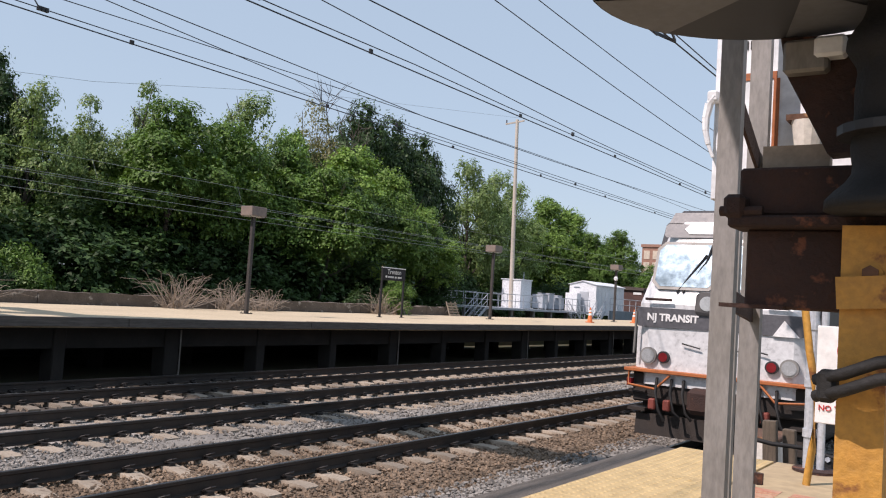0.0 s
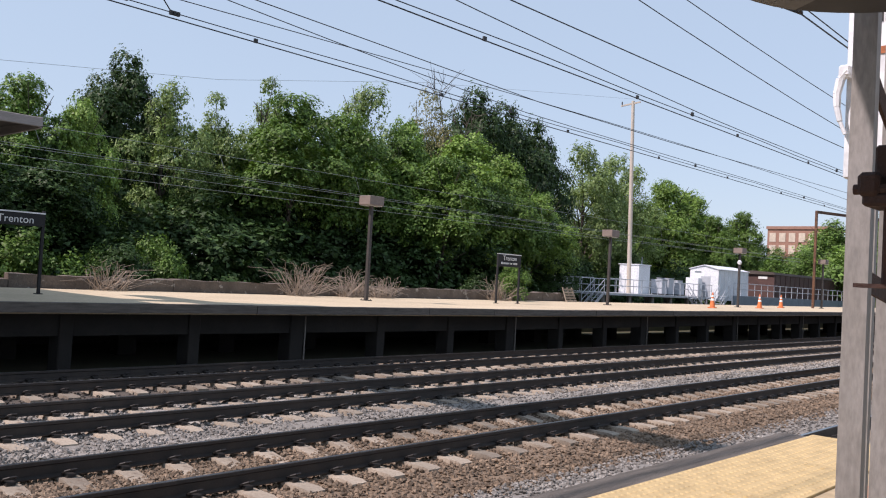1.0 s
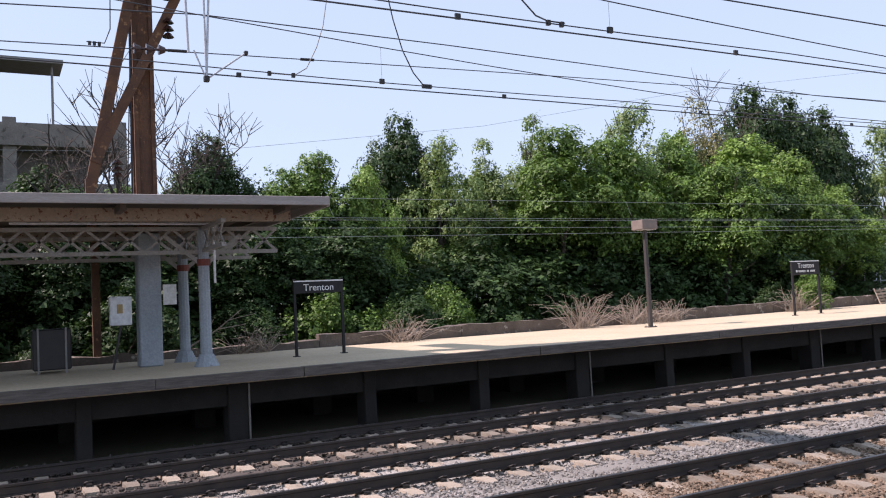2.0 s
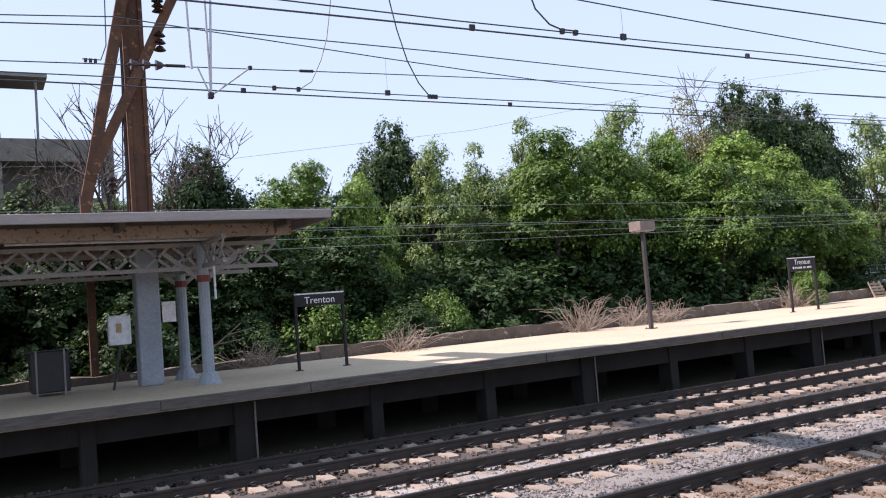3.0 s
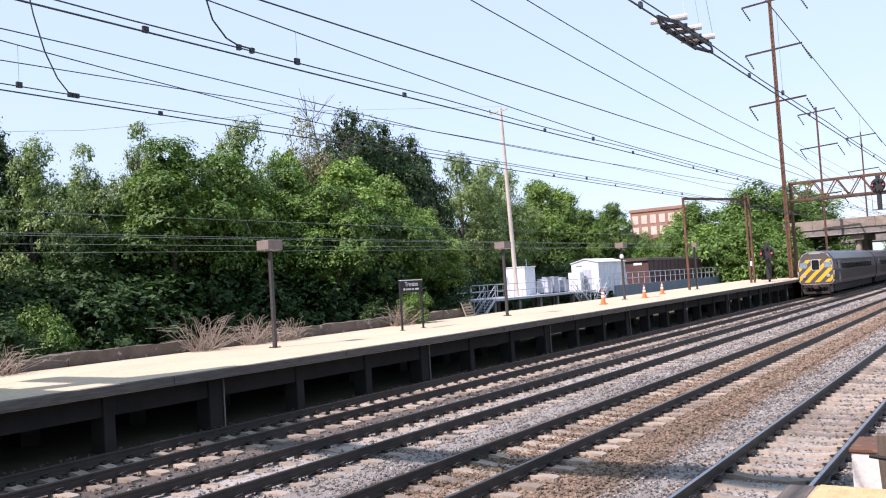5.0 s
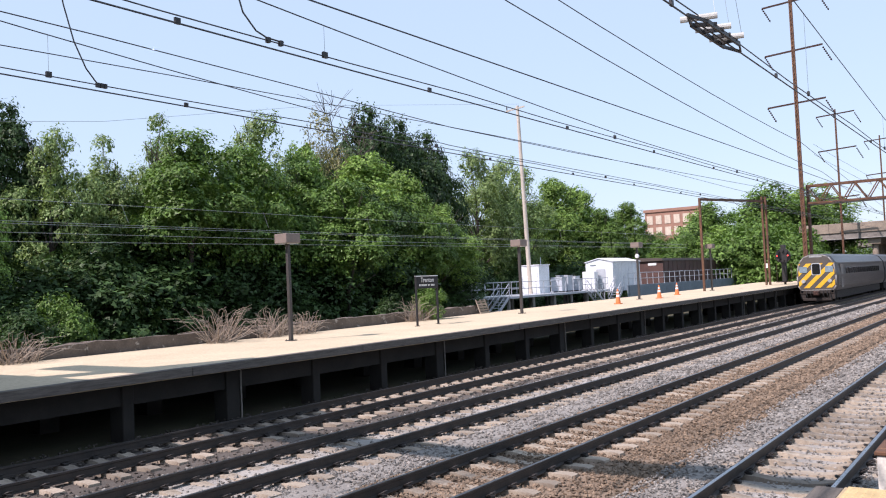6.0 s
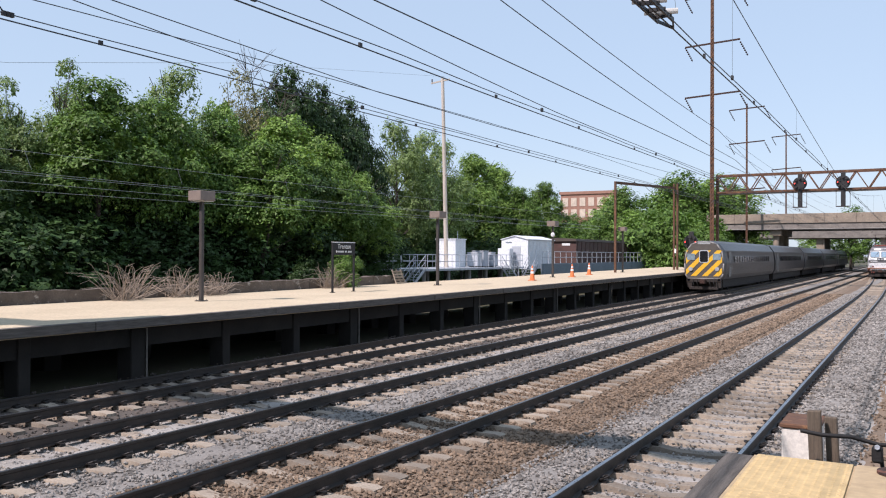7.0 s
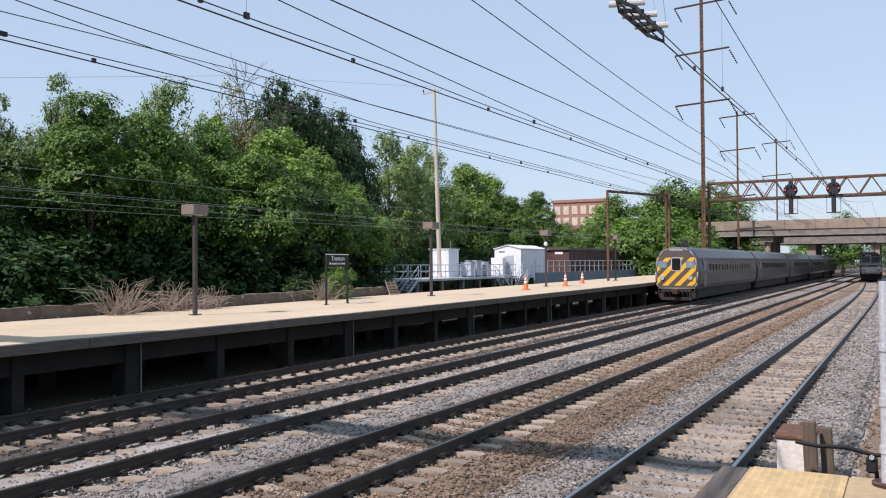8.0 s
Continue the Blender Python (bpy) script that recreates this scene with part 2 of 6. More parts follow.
def boxed(*a, bevel=0.0):
    return box(bm_new(), *a, bevel=bevel)


def rod(bm, a, b, r, r2=None, seg=8):
    a, b = Vector(a), Vector(b)
    d = b - a
    q = d.to_track_quat("Z", "Y").to_matrix().to_4x4()
    bmesh.ops.create_cone(bm, cap_ends=True, segments=seg, radius1=r, radius2=r if r2 is None else r2, depth=d.length, matrix=Matrix.Translation((a + b) / 2) @ q)
    return bm


def bar(bm, a, b, w, h, up=(0, 0, 1)):
    """A rectangular bar from a to b, w across and h along up."""
    a, b = Vector(a), Vector(b)
    d = b - a
    y = d.normalized()
    x = y.cross(Vector(up))
    x = x.normalized() if x.length > 1e-4 else Vector((1, 0, 0))
    z = x.cross(y)
    m = Matrix((x, y, z)).transposed().to_4x4()
    m.translation = (a + b) / 2
    bmesh.ops.create_cube(bm, size=1, matrix=m @ Matrix.Diagonal((w, d.length, h, 1)))
    return bm


def prism(bm, profile, y0, y1):
    """Closes an x, z outline between y0 and y1."""
    a = [bm.verts.new((x, y0, z)) for x, z in profile]
    b = [bm.verts.new((x, y1, z)) for x, z in profile]
    n = len(profile)
    for i in range(n):
        bm.faces.new((a[i], a[(i + 1) % n], b[(i + 1) % n], b[i]))
    bm.faces.new(a[::-1])
    bm.faces.new(b)
    bmesh.ops.recalc_face_normals(bm, faces=bm.faces)
    return bm


def tube(points, r, seg=6):
    """A thin round cable through points, as mesh."""
    pts = [Vector(p) for p in points]
    verts, faces = [], []
    for i, p in enumerate(pts):
        d = (pts[min(i + 1, len(pts) - 1)] - pts[max(i - 1, 0)]).normalized()
        u = d.cross(Vector((0, 0, 1)))
        u = u.normalized() if u.length > 1e-3 else Vector((1, 0, 0))
        w = u.cross(d)
        for k in range(seg):
            t = 2 * math.pi * k / seg
            verts.append(p + r * (math.cos(t) * u + math.sin(t) * w))
    for i in range(len(pts) - 1):
        for k in range(seg):
            a, b = i * seg + k, i * seg + (k + 1) % seg
            faces.append((a, b, b + seg, a + seg))
    me = bpy.data.meshes.new("tube")
    me.from_pydata([tuple(v) for v in verts], [], faces)
    me.polygons.foreach_set("use_smooth", [True] * len(me.polygons))
    return me


def word(name, text, size, material, parent, m, depth=0.004, bold=0.0):
    """Raised letters in the built-in font, as a mesh."""
    cu = bpy.data.curves.new(name, "FONT")
    cu.body, cu.size, cu.align_x, cu.align_y, cu.extrude, cu.resolution_u = text, size, "CENTER", "CENTER", depth, 3
    cu.offset = bold
    tmp = bpy.data.objects.new(name, cu)
    scene.collection.objects.link(tmp)
    bpy.context.view_layer.update()
    me = bpy.data.meshes.new_from_object(tmp.evaluated_get(bpy.context.evaluated_depsgraph_get()))
    bpy.data.objects.remove(tmp)
    ob = link(name, me, material, parent)
    ob.matrix_basis = m
    return ob


# ---------- ground and tracks ----------
TRACKS = (("track_1", -7.2), ("track_2", -3.68), ("track_3", 0.0), ("track_4", 4.37))
rng = random.Random(4)
nrng = np.random.default_rng(5)


def ground_z(x, y):
    """Bed height: rails' ballast, a low ditch by the far platform, and the wooded bank behind the wall."""
    if x < -16.5 and y > 47:
        return 0.35
    if x < -16.5:
        return 0.3 + min(1.2, (-16.5 - x) * 0.12)
    return -0.27


def make_ground():
    xs = [-900, -400, -150, -80, -45, -32, -26, -20, -16.6, -16.4, -12, 12, 30, 80, 150, 400, 900]
    ys = [-400, -120, -40, -10, 10, 30, 44, 48, 60, 90, 120, 160, 240, 400, 900, 2500]
    vs = [(x, y, ground_z(x, y) - 0.04) for y in ys for x in xs]
    n = len(xs)
    fs = [(j * n + i, j * n + i + 1, (j + 1) * n + i + 1, (j + 1) * n + i) for j in range(len(ys) - 1) for i in range(n - 1)]
    me = bpy.data.meshes.new("ground")
    me.from_pydata(vs, [], fs)
    tagged(link("ground", me, M_EARTH), "dark scrubby earth reaching to the horizon", "ground", kind="structure")


def bed(name, x0, x1, material, label, y0=-25, y1=260, z=-0.255):
    """A strip of ballast with an uneven top."""
    nx, vs, fs = max(3, int((x1 - x0) / 0.25)), [], []
    ys = list(np.arange(y0, 40, 0.3)) + list(np.arange(40, y1, 4.0))
    for y in ys:
        for i in range(nx + 1):
            x = x0 + (x1 - x0) * i / nx
            h = 0.035 * noise.noise(Vector((x * 1.3, y * 1.3, 0))) + 0.018 * noise.noise(Vector((x * 5, y * 5, 3)))
            wob = 0.12 * noise.noise(Vector((y * 0.8, x0 if i == 0 else x1, 1))) if i in (0, nx) else 0
            vs.append((x + wob, y, z + h - (0.05 if i in (0, nx) else 0)))
    w = nx + 1
    for j in range(len(ys) - 1):
        for i in range(nx):
            fs.append((j * w + i, j * w + i + 1, (j + 1) * w + i + 1, (j + 1) * w + i))
    me = bpy.data.meshes.new(name)
    me.from_pydata(vs, [], fs)
    return tagged(link(name, me, material), label, "ballast", kind="structure")


make_ground()
bed("ballast_bed_1", -9.6, -5.4, M_DARKB, "dark brown dirty track ballast beside the platform")
bed("ballast_bed_2", -5.5, -2.6, M_GREY, "grey crushed stone track ballast", z=-0.25)
bed("ballast_bed_3", -2.7, -1.0, M_GREY, "pale grey crushed stone between two tracks", z=-0.245)
bed("ballast_bed_4", -1.4, 2.75, M_BROWN, "reddish brown crushed stone track ballast", z=-0.25)
bed("ballast_bed_5", 2.6, 7.4, M_GREY, "pale grey crushed stone track ballast", z=-0.265)
bed("ballast_bed_7", 2.55, 3.47, M_GREY, "pale grey ballast shoulder over the tie ends", z=-0.175)
bed("ballast_bed_8", 5.23, 6.55, M_GREY, "pale grey ballast shoulder past the platform end", z=-0.175, y0=7.6)
bed("ballast_bed_6", 6.45, 14.0, M_BROWN, "brown crushed stone beside the track", z=-0.25, y0=7.6)


def stones(name, n, x0, x1, y0, y1, z, material, label, big=0.045):
    """Loose crushed stones, denser towards low y."""
    base = np.array([(1, 0, 0), (-1, 0, 0), (0, 1, 0), (0, -1, 0), (0, 0, 1), (0, 0, -1)], float)
    tri = np.array([(0, 2, 4), (2, 1, 4), (1, 3, 4), (3, 0, 4), (2, 0, 5), (1, 2, 5), (3, 1, 5), (0, 3, 5)])
    u = nrng.random(n) ** 2.3
    c = np.stack([x0 + (x1 - x0) * nrng.random(n), y0 + (y1 - y0) * u, z + 0.02 * nrng.random(n)], 1)
    size = 0.8 * big * (0.45 + 0.75 * nrng.random(n)) * (1 + np.maximum(0, c[:, 1] - 14) / 26)
    v = base[None] * (0.6 + 0.7 * nrng.random((n, 6, 1)))
    a, b = nrng.random(n) * 6.28, nrng.random(n) * 6.28
    ca, sa, cb, sb = np.cos(a), np.sin(a), np.cos(b), np.sin(b)
    x, y, zz = v[..., 0], v[..., 1], v[..., 2]
    y, zz = y * cb[:, None] - zz * sb[:, None], y * sb[:, None] + zz * cb[:, None]
    x, y = x * ca[:, None] - y * sa[:, None], x * sa[:, None] + y * ca[:, None]
    v = np.stack([x, y, zz * 0.75], 2) * size[:, None, None] + c[:, None, :]
    f = (tri[None] + 6 * np.arange(n)[:, None, None]).reshape(-1, 3)
    me = bpy.data.meshes.new(name)
    me.from_pydata(v.reshape(-1, 3).tolist(), [], f.tolist())
    return tagged(link(name, me, material), label, "ballast", kind="stuff")


stones("ballast_stones", 42000, -1.5, 2.75, 3.5, 72, -0.24, M_BROWN, "loose reddish brown crushed stones between the rails", 0.048)
stones("ballast_stones", 9000, 2.45, 3.5, 5.5, 72, -0.17, M_GREY, "loose pale grey crushed stones heaped beside a rail", 0.04)
stones("ballast_stones", 6000, 3.6, 5.1, 5.5, 72, -0.236, M_GREY, "loose pale grey crushed stones between the rails", 0.036)
stones("ballast_stones", 12000, -3.0, -1.1, 3.0, 72, -0.245, M_GREY, "loose pale grey crushed stones between two tracks", 0.05)
stones("ballast_stones", 9000, -5.5, -2.8, 2.0, 72, -0.25, M_GREY, "loose grey crushed stones between the rails", 0.05)
stones("ballast_stones", 9000, -9.6, -5.4, 0.0, 72, -0.25, M_DARKB, "loose dark dirty stones beside the platform", 0.055)
stones("ballast_stones", 12000, 5.2, 6.55, 7.6, 72, -0.17, M_GREY, "loose pale stones past the platform end", 0.042)
stones("ballast_stones", 12000, 6.45, 10.5, 7.6, 72, -0.24, M_BROWN, "loose brown stones past the platform end", 0.042)


def rail_profile():
    h = [(-0.036, 0), (0.036, 0), (0.036, -0.035), (0.012, -0.05), (0.012, -0.145), (0.07, -0.165), (0.07, -0.178), (-0.07, -0.178), (-0.07, -0.165), (-0.012, -0.145), (-0.012, -0.05), (-0.036, -0.035)]
    return h[::-1]


def tie_mesh():
    bm = bm_new()
    # a long block, waisted in the middle as concrete ties are
    cs = [(-1.29, -0.02), (-1.20, 0.0), (-0.55, 0.0), (-0.25, -0.045), (0.25, -0.045), (0.55, 0.0), (1.20, 0.0), (1.29, -0.02)]
    rings = []
    for x, dz in cs:
        rings.append([bm.verts.new((x, y, z)) for y, z in ((-0.135, -0.22), (-0.11, dz), (0.11, dz), (0.135, -0.22))])
    for a, b in zip(rings, rings[1:]):
        for k in range(3):
            bm.faces.new((a[k], b[k], b[k + 1], a[k + 1]))
    bm.faces.new(rings[0])
    bm.faces.new(rings[-1][::-1])
    bmesh.ops.recalc_face_normals(bm, faces=bm.faces)
    me = bpy.data.meshes.new("tie")
    bm.to_mesh(me)
    bm.free()
    me.materials.append(M_TIE)
    return me


def clip_mesh():
    """A bent spring clip with its shoulder block."""
    bm = bm_new()
    box(bm, -0.05, 0.05, -0.05, 0.05, -0.02, 0.03, 0.008)
    pts = [(-0.055, -0.06, 0.02), (0.02, -0.07, 0.055), (0.06, -0.02, 0.075), (0.05, 0.05, 0.075), (-0.02, 0.07, 0.05), (-0.06, 0.03, 0.03)]
    for a, b in zip(pts, pts[1:]):
        rod(bm, a, b, 0.013, seg=5)
    me = bpy.data.meshes.new("rail_clip")
    bm.to_mesh(me)
    bm.free()
    me.materials.append(M_CLIP)
    return me


def bend(tname, y):
    """Track 4 swings gently towards the others in the distance."""
    return -1.9 * ((y - 50) / 87) ** 2 if tname == "track_4" and y > 50 else 0.0


def sweep(profile, tname):
    bm = bm_new()
    ys = [-25, 50] if tname != "track_4" else [-25, 50] + [50 + 10 * k for k in range(1, 16)]
    if tname != "track_4":
        ys = [-25, 300]
    rings = [[bm.verts.new((x + bend(tname, y), y, z)) for x, z in profile] for y in ys]
    n = len(profile)
    for a, b in zip(rings, rings[1:]):
        for k in range(n):
            bm.faces.new((a[k], a[(k + 1) % n], b[(k + 1) % n], b[k]))
    bm.faces.new(rings[0])
    bm.faces.new(rings[-1][::-1])
    bmesh.ops.recalc_face_normals(bm, faces=bm.faces)
    return bm


TIE, CLIP = tie_mesh(), clip_mesh()
track_obs = {}
for tname, tx in TRACKS:
    t = thing(tname, "railway track with dark steel rails on concrete ties", "track", tx, 0, 0, kind="structure")
    track_obs[tname] = t
    for s in (-0.7525, 0.7525):
        prof, head = [(s + x, z) for x, z in rail_profile()], [(s - 0.026, -0.001), (s - 0.026, 0.003), (s + 0.026, 0.003), (s + 0.026, -0.001)]
        r = part("rail", sweep(prof, tname), M_RAIL, t)
        part("rail_head", sweep(head, tname), M_RAILBRIGHT if tname == "track_4" else M_RAILTOP, r, "worn running surface")


# ---------- far platform ----------
def plat_z(y):
    """The far platform's top, which climbs gently away."""
    return 1.255 + (0.0 if y < 24 else (y - 24) * 0.0046)


def strip(name, x0, x1, ys, thick, material, parent, label="", dz=0.0):
    bm = bm_new()
    rings = []
    for y in ys:
        z = plat_z(y) + dz
        rings.append([bm.verts.new(c) for c in ((x0, y, z - thick), (x0, y, z), (x1, y, z), (x1, y, z - thick))])
    for a, b in zip(rings, rings[1:]):
        for k in range(4):
            bm.faces.new((a[k], a[(k + 1) % 4], b[(k + 1) % 4], b[k]))
    bm.faces.new(rings[0][::-1])
    bm.faces.new(rings[-1])
    bmesh.ops.recalc_face_normals(bm, faces=bm.faces)
    return part(name, bm, material, parent, label)


PEND = 90.0
plat = thing("platform_1", "long raised concrete station platform with tan top", "platform", kind="structure")
ys = [-25, 0, 24, 45, 70, PEND]
strip("platform_slab", -16.0, -9.0, ys, 0.24, M_DECK, plat)
for i in range(38):
    y0 = -24 + i * 3.05
    strip("edge_board", -9.0, -8.74 + 0.012 * math.sin(i * 2.7), [y0 + 0.006, min(PEND, y0 + 3.044)], 0.2, M_COPING, plat, dz=0.003 + 0.004 * math.sin(i * 1.9))
# the parts under the slab carry their shade in the near-black colour
strip("edge_beam", -9.8, -9.5, ys, 0.5, M_CONCD, plat, "dark concrete beam, stained and darkened for shade", dz=-0.24)
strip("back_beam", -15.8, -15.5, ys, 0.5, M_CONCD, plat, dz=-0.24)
for i in range(38):
    y = -22.2 + i * 3.05
    w = 0.15 if i % 3 else 0.22
    z = plat_z(y)
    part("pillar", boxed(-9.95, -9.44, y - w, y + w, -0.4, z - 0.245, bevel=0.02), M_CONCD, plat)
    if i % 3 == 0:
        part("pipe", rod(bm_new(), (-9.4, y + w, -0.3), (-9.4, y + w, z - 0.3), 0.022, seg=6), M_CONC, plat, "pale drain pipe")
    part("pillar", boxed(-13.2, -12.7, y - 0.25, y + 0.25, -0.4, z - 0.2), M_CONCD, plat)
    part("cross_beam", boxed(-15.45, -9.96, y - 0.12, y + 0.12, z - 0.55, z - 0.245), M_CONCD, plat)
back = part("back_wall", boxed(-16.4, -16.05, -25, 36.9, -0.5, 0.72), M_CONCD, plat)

wall = thing("wall_1", "low crumbling concrete wall behind the platform", "wall", kind="structure")
for i in range(13):
    y0 = -25.5 + i * 5.0
    top = 1.62 + 0.004 * (y0 - 9) if y0 > 8 else 1.47
    bm = boxed(-16.42, -16.06, y0 + 0.01, min(36.9, y0 + 4.99), 0.72, top)
    bmesh.ops.subdivide_edges(bm, edges=[e for e in bm.edges if abs(e.verts[0].co.y - e.verts[1].co.y) > 1], cuts=14)
    for v in bm.verts:
        if v.co.z > 1:
            v.co.z += 0.07 * noise.noise(Vector((v.co.x, v.co.y * 1.7, 2))) + 0.04 * noise.noise(Vector((v.co.x, v.co.y * 6.1, 4)))
            v.co.x += 0.03 * noise.noise(Vector((v.co.x * 3, v.co.y * 3.1, 7)))
    part("wall_panel", bm, M_WALL, wall)


# ---------- near platform ----------
NZ = 1.11
near = thing("platform_2", "near platform end with yellow tactile edge", "platform", kind="structure")
part("platform_slab", boxed(6.1, 16, -14, 7.53, NZ - 0.3, NZ - 0.012), M_TAN, near)
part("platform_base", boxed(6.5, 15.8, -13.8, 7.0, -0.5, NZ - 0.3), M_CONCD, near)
part("coping_board", boxed(5.86, 6.09, -14, 1.2, NZ - 0.22, NZ - 0.02, bevel=0.012), M_COPING, near)
part("coping_board", boxed(5.86, 6.095, 1.21, 7.56, NZ - 0.22, NZ - 0.025, bevel=0.012), M_COPING, near)
part("back_paving", boxed(6.89, 16, -14, 7.53, NZ - 0.012, NZ), M_TAN, near)


def tactile_mesh(w, d):
    bm = boxed(0.002, w - 0.002, 0.002, d - 0.002, -0.012, 0.004, bevel=0.002)
    step = 0.061
    for i in range(int(w / step)):
        for j in range(int(d / step)):
            x, y = (i + 0.5) * step, (j + 0.5) * step
            a = [bm.verts.new((x + 0.017 * math.cos(k * math.pi / 3), y + 0.017 * math.sin(k * math.pi / 3), 0.004)) for k in range(6)]
            b = [bm.verts.new((x + 0.010 * math.cos(k * math.pi / 3), y + 0.010 * math.sin(k * math.pi / 3), 0.009)) for k in range(6)]
            for k in range(6):
                bm.faces.new((a[k], a[(k + 1) % 6], b[(k + 1) % 6], b[k]))
            bm.faces.new(b)
    me = bpy.data.meshes.new("tactile_tile")
    bm.to_mesh(me)
    bm.free()
    me.materials.append(M_TACT)
    return me


TACT = tactile_mesh(0.74, 1.2)
for j in range(14):
    ob = link("tactile_tile", TACT, None, near)
    ob.location = (6.13, 7.51 - 1.2 * (j + 1), NZ)
for i, (x, w) in enumerate(((0, 0.10), (0.13, 0.04), (0.2, 0.09), (0.32, 0.09), (0.44, 0.05), (0.52, 0.10), (0.66, 0.09), (0.79, 0.1))):
    for k in range(2):
        bm = boxed(7.0 + k * 0.27, 7.2 + k * 0.27, 6.35 - x - w, 6.35 - x, NZ, NZ + 0.003)
        part("stencil_mark", bm, M_REDPAINT, near, "faded red stencilled warning letters")

# ---------- lamp posts and station signs ----------


def lamp_post(y, h=3.27, mirror=False):
    z = plat_z(y)
    t = thing("platform_lamp", "dark brown steel lamp post with box-shaped head", "lamp post", -13.05, y, z, group="platform lamps")
    part("base_plate", boxed(-0.15, 0.15, -0.15, 0.15, 0, 0.03, bevel=0.005), M_POST, t)
    part("post", boxed(-0.06, 0.06, -0.06, 0.06, 0.03, h, bevel=0.008), M_POST, t)
    head = part("lamp_head", boxed(-0.28, 0.28, -0.33, 0.33, h, h + 0.32, bevel=0.012), M_LAMPBOX, t, "taupe metal box")
    part("lens", boxed(-0.24, 0.24, -0.29, 0.29, h - 0.02, h - 0.001), M_LENS, head)
    for sx in (-0.2, 0.2):
        for sy in (-0.2, 0.2):
            part("anchor_bolt", rod(bm_new(), (sx * 0.55, sy * 0.55, 0.03), (sx * 0.55, sy * 0.55, 0.06), 0.012), M_CLIP, t)
    if mirror:
        m = part("mirror_head", rod(bm_new(), (0.02, -0.05, 2.72), (0.02, -0.16, 2.70), 0.14, 0.1, 16), M_WHITEMET, t, "round white fixture")
        part("bracket", rod(bm_new(), (0, 0, 2.71), (0.02, -0.06, 2.71), 0.03), M_POST, m)
    return t


for ly, mir in ((20.06, False), (35.6, False), (50.45, True), (65.1, False)):
    lamp_post(ly, mirror=mir)


def station_sign(x, y, small_line):
    z = plat_z(y)
    t = thing("station_sign", "black enamel station name sign on two posts", "sign", x, y, z, group="station name signs")
    w = 1.5 if small_line else 1.36
    for s in (-w / 2 + 0.03, w / 2 - 0.03):
        part("sign_post", boxed(-0.035, 0.035, s - 0.035, s + 0.035, 0, 2.0, bevel=0.006), M_SIGN, t)
        part("foot", boxed(-0.08, 0.08, s - 0.08, s + 0.08, 0, 0.02), M_SIGN, t)
    zb, zt = (1.5, 2.02) if small_line else (1.62, 1.95)
    p = part("sign_panel", boxed(-0.03, 0.05, -w / 2, w / 2, zb, zt, bevel=0.006), M_SIGN, t)
    part("top_strip", boxed(-0.032, 0.056, -w / 2, w / 2, zt - 0.03, zt + 0.004), M_WHITE, p, "white edge strip")
    face = pose(0.054, 0.0, 0, 90, 0, 90)
    cz = zb + (0.34 if small_line else 0.14)
    word("lettering", "Trenton", 0.27 if small_line else 0.25, M_WHITE, p, pose(0.053, 0, cz, 90, 0, 90))
    if small_line:
        for k in range(14):
            y0 = -0.42 + k * 0.066
            if k not in (6, 9):
                part("small_lettering", boxed(0.05, 0.055, y0, y0 + 0.045, zb + 0.10, zb + 0.17), M_WHITE, p, "a line of small white letters")
        part("route_badge", rod(bm_new(), (0.05, -0.52, zb + 0.14), (0.056, -0.52, zb + 0.14), 0.05, seg=14), M_WHITE, p)
    return t


station_sign(-12.94, 27.71, True)
station_sign(-12.4, 8.2, False)

# ---------- platform shelter and left mast ----------
def lattice(bm, a, b, z0, z1, step, r=0.03):
    """A flat lattice girder between two plan points."""
    a, b = Vector(a), Vector(b)
    n = max(2, round((b - a).length / step))
    for z in (z0, z1):
        bar(bm, (*a, z), (*b, z), 0.1, 0.09)
    for i in range(n):
        p, q = a.lerp(b, i / n), a.lerp(b, (i + 1) / n)
        bar(bm, (*p, z0), (*q, z1), 0.03, 0.06)
        bar(bm, (*p, z1), (*q, z0), 0.03, 0.06)
    return bm


PZ = 1.255
sh = thing("platform_canopy", "weathered grey platform canopy with lattice girders and flat roof", "shelter", 0, 0, 0)
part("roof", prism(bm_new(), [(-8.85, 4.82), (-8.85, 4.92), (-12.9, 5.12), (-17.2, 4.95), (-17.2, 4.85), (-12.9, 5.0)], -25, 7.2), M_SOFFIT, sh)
part("fascia", boxed(-8.85, -8.77, -25, 7.25, 4.74, 4.93, bevel=0.01), M_FASCIA, sh, "pale faded timber edge")
part("fascia", boxed(-17.2, -8.85, 7.2, 7.27, 4.72, 4.95), M_FASCIA, sh)
for x in (-10.1, -15.2):
    part("purlin", boxed(x - 0.08, x + 0.08, -25, 6.75, 4.52, 4.80, bevel=0.01), M_TAN2, sh, "buff painted steel beam")
for i in range(9):
    y = 6.4 - i * 3.4
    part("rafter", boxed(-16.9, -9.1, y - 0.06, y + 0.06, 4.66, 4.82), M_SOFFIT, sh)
for x in (-11.65, -14.1):
    part("girder", lattice(bm_new(), (x, -25), (x, 6.9), 3.95, 4.5, 0.62), M_SHELTER, sh, "lattice girder")
